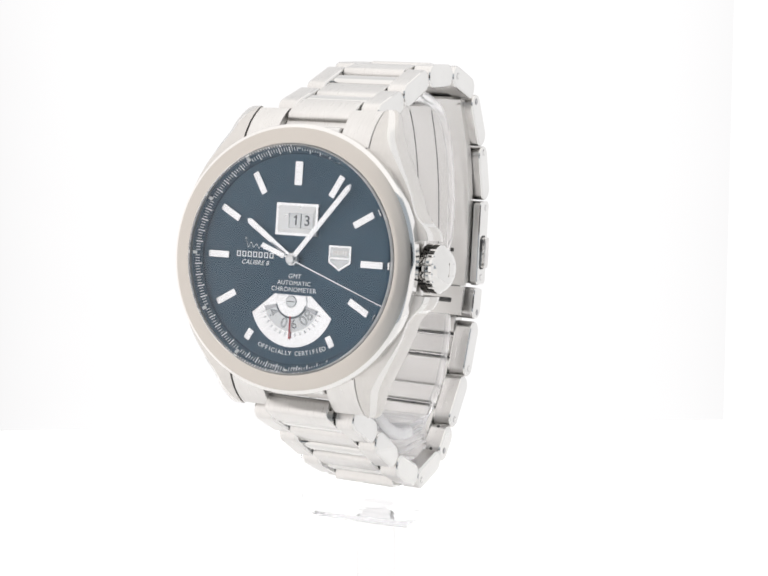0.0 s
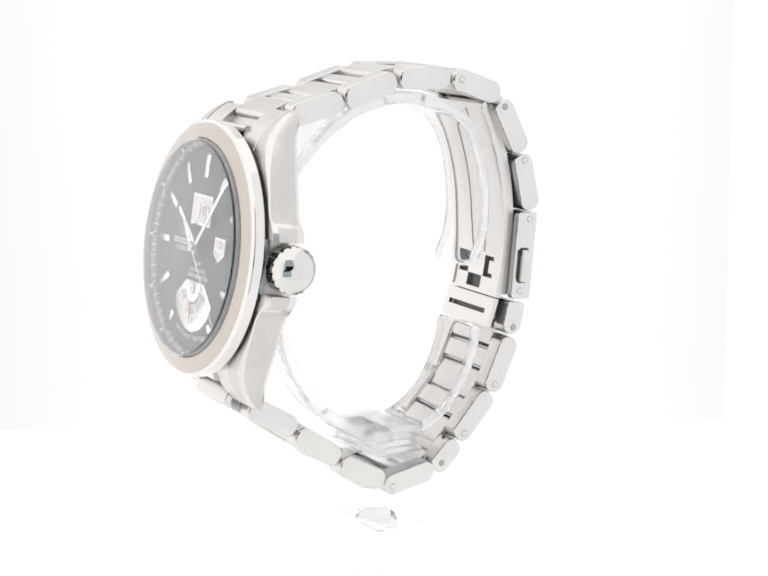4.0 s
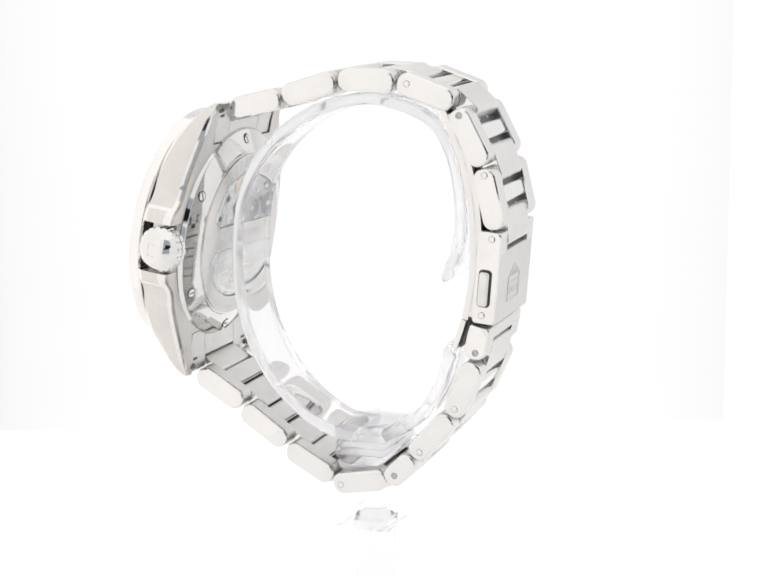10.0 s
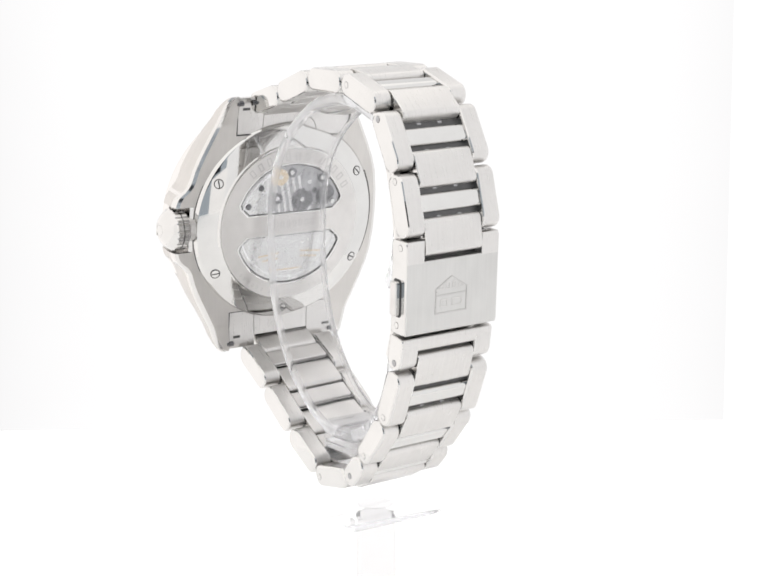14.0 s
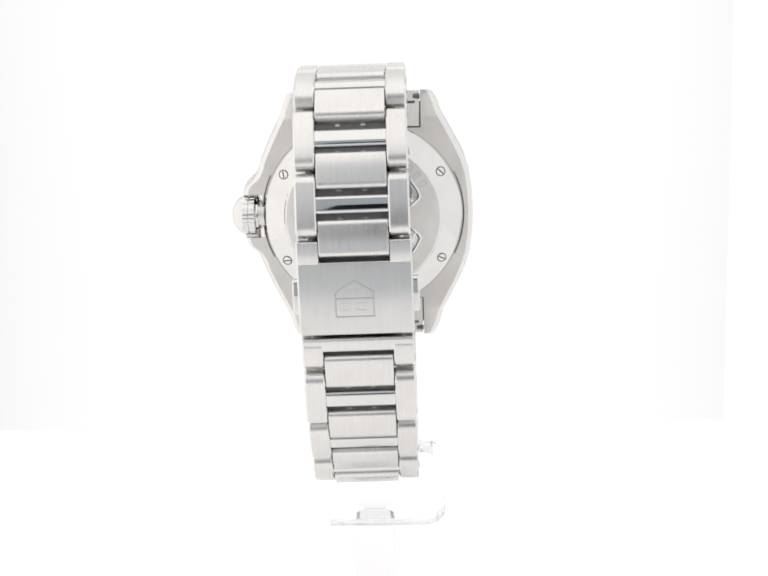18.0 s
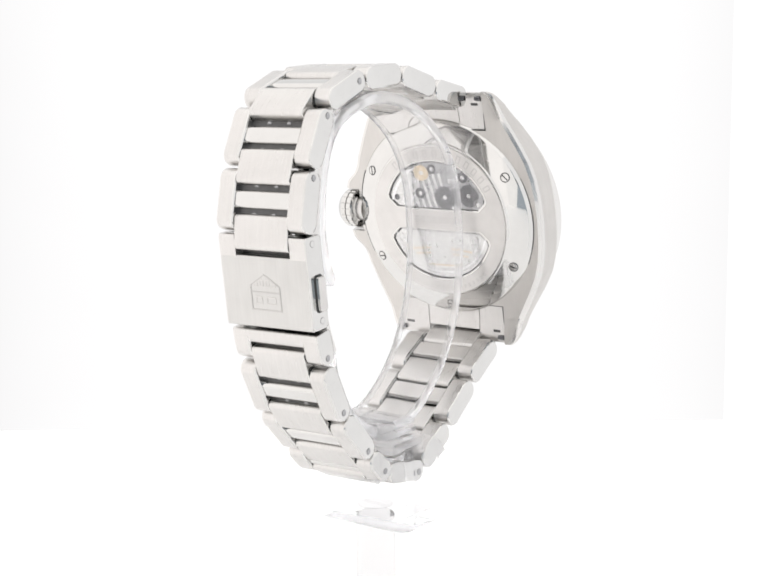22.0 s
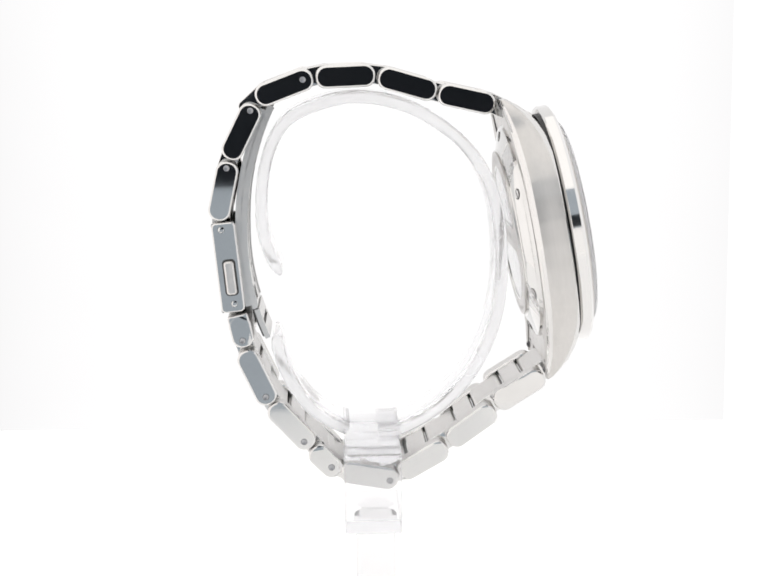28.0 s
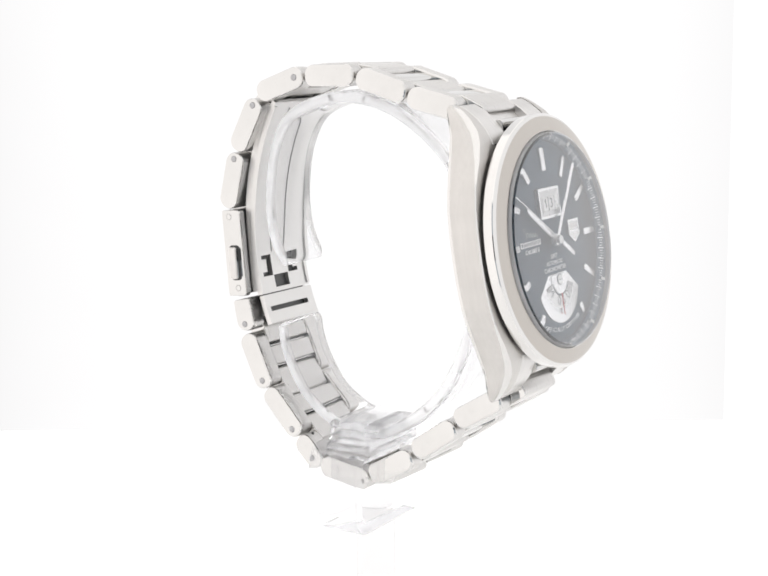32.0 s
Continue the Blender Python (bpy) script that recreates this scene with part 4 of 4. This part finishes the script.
# folding clasp
def clasp():
    y, z, L, s = LINKS[6]
    m = frame_of(y, z, s)
    inner = HALF - 0.16
    cover = part("clasp_cover", bar_x(L - 3.6, 2.0, 0.3, -inner, inner, 0.02, n=3), [CLASP_STEEL, CLASP_STEEL], watch, "brushed steel clasp cover with shield emblem", m @ T3(0, 1.75, 1.092))
    for sx in (1, -1):
        x0, x1 = sorted((sx * (MID + 0.1), sx * (inner + 0.02)))
        part("clasp_cheek", bar_x(4.0, 2.0, 0.3, x0, x1, 0.02, n=3), [BRUSHED, BRUSHED], cover, "brushed cheek beside the notch", T3(0, -7.72, 0))
        x0, x1 = sorted((sx * (HALF - 1.46), sx * (HALF + 0.12)))
        part("clasp_flank", bar_x(L - 0.05, 4.15, 0.75, x0, x1, 0.26, n=5), [BRUSHED, POLISHED], cover, "polished clasp side", T3(0, -1.75, -1.087))
    for sx in (1, -1):
        b = bar_x(5.9, 1.75, 0.5, -0.9, 0.9, 0.3, n=4)
        part("push_button", b, [POLISHED, SATIN], cover, "release button on the clasp side", T3(sx * (HALF + 0.25), 0.0, -1.3))
        part("button_slot", bar_x(6.5, 2.35, 0.7, -0.02, 0.02, 0.005, n=4), [GROOVE, GROOVE], cover, "", T3(sx * (HALF + 0.12), 0.0, -1.3))
        for py, pz in ((26.45, 0.70), (24.47, -12.41)):
            loc = cover.matrix_basis.inverted() @ Vector((0, py * MM, pz * MM))
            part("pin", lathe([(0.52, -0.3), (0.52, 0.03), (0.42, 0.06), (0, 0.05)], 24), POLISHED, cover, "round steel pin end", Matrix.Translation((sx * (HALF + 0.12) * MM, loc.y, loc.z)) @ rot(90 * sx, "Y"))
            part("pin_gap", lathe([(0.58, -0.2), (0.58, 0.012), (0.5, 0.012)], 24), GROOVE, cover, "", Matrix.Translation((sx * (HALF + 0.12) * MM, loc.y, loc.z)) @ rot(90 * sx, "Y"))
    # dark colour here paints the shade inside the clasp
    part("clasp_floor", box(-MID - 1, MID + 1, -9.6, -3.5, -1.6, -0.9), GAP_SHADE, cover, "clasp floor coloured dark as interior shade")
    em = T3(0.2, 0.0, 0.98) @ rot(180, "Z")
    emblem = shield_frame(6.5, 6.4, 0.24, 0.09)
    for v in emblem.verts:
        v.co.y = -v.co.y
    part("clasp_emblem", emblem, ENGRAVED, cover, "engraved plain shield emblem", em)
    for x, y, w, h in ((-1.9, 1.3, 0.9, 0.7), (-0.6, 1.6, 0.8, 1.2), (0.7, 1.6, 0.8, 1.2), (2.0, 1.3, 0.9, 0.7), (-1.2, -1.4, 2.0, 1.3), (1.5, -1.4, 1.4, 1.3)):
        part("emblem_mark", hollow(w, h, 0.14), SATIN, cover, "", T3(0.2 + x, -y, 1.03))


clasp()


def blade(pts, x0, x1, thick, name, label, holes=()):
    """A curved strip across x following pts (y, z); holes: (i0, i1, a, b) skip cells between pts and between shares of the width."""
    bm = bmesh.new()
    cols = sorted({0.0, 1.0} | {h[2] for h in holes} | {h[3] for h in holes})
    n = len(pts)
    nor = []
    for i in range(n):
        a, b = Vector(pts[max(0, i - 1)]), Vector(pts[min(n - 1, i + 1)])
        d = (b - a).normalized()
        nor.append(Vector((-d.y, d.x)))
    grid = {}
    for i, p in enumerate(pts):
        for j, c in enumerate(cols):
            for k in (0, 1):
                q = Vector(p) + nor[i] * thick * (k - 0.5)
                grid[i, j, k] = bm.verts.new(((x0 + (x1 - x0) * c) * MM, q.x * MM, q.y * MM))

    def solid(i, j):
        if not (0 <= i < n - 1 and 0 <= j < len(cols) - 1):
            return False
        mid = (cols[j] + cols[j + 1]) / 2
        return not any(h[0] <= i < h[1] and h[2] < mid < h[3] for h in holes)

    for i in range(n - 1):
        for j in range(len(cols) - 1):
            if not solid(i, j):
                continue
            for k in (0, 1):
                bm.faces.new([grid[a] for a in ((i, j, k), (i + 1, j, k), (i + 1, j + 1, k), (i, j + 1, k))])
            for di, dj, e0, e1 in ((-1, 0, (i, j), (i, j + 1)), (1, 0, (i + 1, j), (i + 1, j + 1)), (0, -1, (i, j), (i + 1, j)), (0, 1, (i, j + 1), (i + 1, j + 1))):
                if not solid(i + di, j + dj):
                    bm.faces.new((grid[(*e0, 0)], grid[(*e1, 0)], grid[(*e1, 1)], grid[(*e0, 1)]))
    return part(name, bm, BLADE_STEEL, watch, label)


BLADE_C = (-21.2, -1.6)


def blade_pts(a0, a1, n, r0, r1):
    """An arc whose radius eases from r0 (at its upper end) to r1."""
    out = []
    for i in range(n + 1):
        a = a0 + (a1 - a0) * i / n
        r = r1 + (r0 - r1) * max(0.0, (a - 2) / 30) ** 1.2
        out.append((BLADE_C[0] + r * math.cos(radians(a)), BLADE_C[1] + r * math.sin(radians(a))))
    return out


blade(blade_pts(31.5, -16, 46, 45.2, 43.85), -7.5, 7.7, 0.9, "clasp_blade", "satin steel folding blade of the clasp", ((37, 42, 0.20, 0.30), (37, 38, 0.11, 0.20), (41, 42, 0.11, 0.20), (37, 42, 0.625, 0.725), (37, 38, 0.725, 0.816), (41, 42, 0.725, 0.816), (42, 45, 0.316, 0.605)))
blade(blade_pts(-16.3, -23.5, 12, 45.2, 43.6), -7.5, 7.7, 0.9, "clasp_blade", "satin steel slotted lower blade", ((5, 7, 0.08, 0.86),))

for gx in (-2.5, 1.6):
    groove = blade(blade_pts(30, -6, 36, 44.72, 43.37), gx - 0.07, gx + 0.07, 0.06, "blade_groove", "fine dark line along the blade")
    groove.data.materials[0] = GROOVE
for gx in (-7.1, 7.3):
    blade(blade_pts(30.5, -15.5, 46, 44.62, 43.27), gx - 0.38, gx + 0.38, 0.28, "blade_edge", "raised bright edge of the blade")
# added strip: paints the shade between blade and links, seen through the slots
joint = blade(blade_pts(30, -23, 46, 45.78, 44.3), -6.3, 6.5, 0.28, "clasp_gap_strip", "added dark strip, shade of the gap behind the blade")
joint.data.materials[0] = GAP_SHADE
for gx in (-6.9, 7.1):
    blade(blade_pts(30, -15, 45, 46.05, 44.75), gx - 0.6, gx + 0.6, 1.05, "blade_rail", "satin rail along the back of the blade")

# ---- the clear stand ----
stand = tagged(new("display_stand"), "clear acrylic display stand with a curved cuff and round post", "display stand")
stand.empty_display_size = 0.01


def spline(ctrl, per=8):
    out = []
    P = [Vector(p) for p in ctrl]
    P = [P[0] * 2 - P[1]] + P + [P[-1] * 2 - P[-2]]
    for i in range(1, len(P) - 2):
        for k in range(per):
            t = k / per
            a, b, c, d = P[i - 1:i + 3]
            out.append(0.5 * ((2 * b) + (c - a) * t + (2 * a - 5 * b + 4 * c - d) * t * t + (3 * b - a - 3 * c + d) * t ** 3))
    out.append(P[-2])
    return out


CUFF = [(17.3, -8.3), (19.8, -2.5), (20.5, 5), (19.0, 14), (14.8, 20.6), (6, 24.0), (-2, 23.9), (-10, 21.0), (-18.2, 14.4), (-23.0, 5), (-24.2, -8), (-22.6, -18.5), (-18.2, -27.5), (-11.8, -34.0), (-5, -37.6), (1, -38.2), (6, -37.2), (12.0, -33.4), (15.8, -28), (17.9, -22.8), (18.4, -18.8)]


def cuff(arm):
    pts = spline(CUFF, 7)
    pts = pts[:104] if arm == 0 else pts[111:]
    n = len(pts)
    bm = bmesh.new()
    loops = []
    x0, x1, t = -4.3, 8.0, 2.1
    for i, p in enumerate(pts):
        d = (pts[min(n - 1, i + 1)] - pts[max(0, i - 1)]).normalized()
        nor = Vector((-d.y, d.x))
        end = i if arm == 0 else n - 1 - i
        k = (0.35, 0.8, 1.0)[min(end, 2)]
        sec = rrect((x1 - x0) * (0.94 if end == 0 else 1), t * k, 0.75, 3)
        cx = (x0 + x1) / 2
        loops.append([((cx + u) * MM, (p.x + nor.x * (v + t / 2)) * MM, (p.y + nor.y * (v + t / 2)) * MM) for u, v in sec])
    rings(bm, loops, mats=[(lambda j: 0 if j in (3, 11) else 1)] * (n - 1))
    return bm


for arm in (0, 1):
    part("cuff_arm", cuff(arm), [ACRYLIC, ACRYLIC_EDGE], stand, "clear curved acrylic cuff arm").visible_shadow = False


def edged(bm, small):
    """Narrow faces of a clear plate take the matter cut-edge material."""
    for f in bm.faces:
        f.material_index = 1 if f.calc_area() < small * MM * MM else 0
    return bm


# the clamp block: a stepped stack of clear plates over a rounded foot
for k, (ya, yb, za, zb, xa) in enumerate(((-4.4, 5.7, -36.5, -35.3, -6.0), (-4.3, 5.4, -37.8, -36.58, -6.6), (-4.3, 5.2, -39.1, -37.88, -7.4), (-4.3, 5.2, -40.3, -39.18, -8.0))):
    part("clamp_plate", edged(box(xa, 8.2, ya, yb, za, zb, 0.3, 2), 9), [SADDLE_CLEAR, SADDLE_EDGE], stand, "clear acrylic plate of the clamp block").visible_shadow = False
bm = bmesh.new()
loops = []
for x in (-8.0, -7.6, 7.8, 8.2):
    inset = 0.3 if x in (-8.0, 8.2) else 0.0
    loops.append([(x * MM, (0.65 + (4.9 - inset) * math.cos(radians(a))) * MM, (-40.4 + (2.1 - inset) * math.sin(radians(a))) * MM) for a in range(180, 361, 15)])
rings(bm, loops)
part("clamp_foot", bm, [SADDLE_CLEAR], stand, "clear rounded foot of the clamp block").visible_shadow = False
bm = bmesh.new()
path = [(8.1, -53.0), (-9.4, -53.0), (-10.7, -52.7), (-11.6, -51.8), (-11.9, -50.6), (-11.9, -42.4), (-11.7, -41.0), (-11.0, -39.9), (-9.9, -39.4), (-8.3, -39.3)]
loops = []
for i, p in enumerate(path):
    d = (Vector(path[min(i + 1, len(path) - 1)]) - Vector(path[max(i - 1, 0)])).normalized()
    nx, nz = -d.y, d.x
    loops.append([((p[0] + nx * v) * MM, u * MM, (p[1] + nz * v) * MM) for u, v in [(a + 0.7, b) for a, b in rrect(10.2, 2.4, 0.35, 2)]])
rings(bm, loops, mats=[(lambda j: 0 if j % 3 == 2 else 1)] * (len(loops) - 1))
part("bracket", bm, [CLEAR_BLOCK, CLEAR_BLOCK_EDGE], stand, "clear acrylic hook-shaped bracket")
part("post", lathe([(3.5, -72.4), (3.65, -72.2), (3.65, -54.4), (3.5, -54.22)], 48), POST_CLEAR, stand, "clear round acrylic post")
part("post_screw", edged(lathe([(3.3, -51.79), (3.3, -51.74), (3.1, -51.66), (0, -51.66)], 40), 0.4), [CLEAR_BLOCK, CLEAR_BLOCK_EDGE], stand, "clear round fixing disc")


# ---- turning ----
def motions():
    rows_watch, rows_stand, rows_sweep = [], [], []
    for i in range(17):
        t = 2.0 * i
        turn = pose(0, 0, 0, 0, 0, START + RATE * t + 2.6)
        rows_watch.append((t, turn @ WATCH_REST))
        rows_stand.append((t, turn))
        rows_sweep.append((t, FACE @ rot(-111 - 6.0 * t, "Z")))
    walk(watch, rows_watch)
    walk(stand, rows_stand)
    walk(sweep, rows_sweep)


motions()
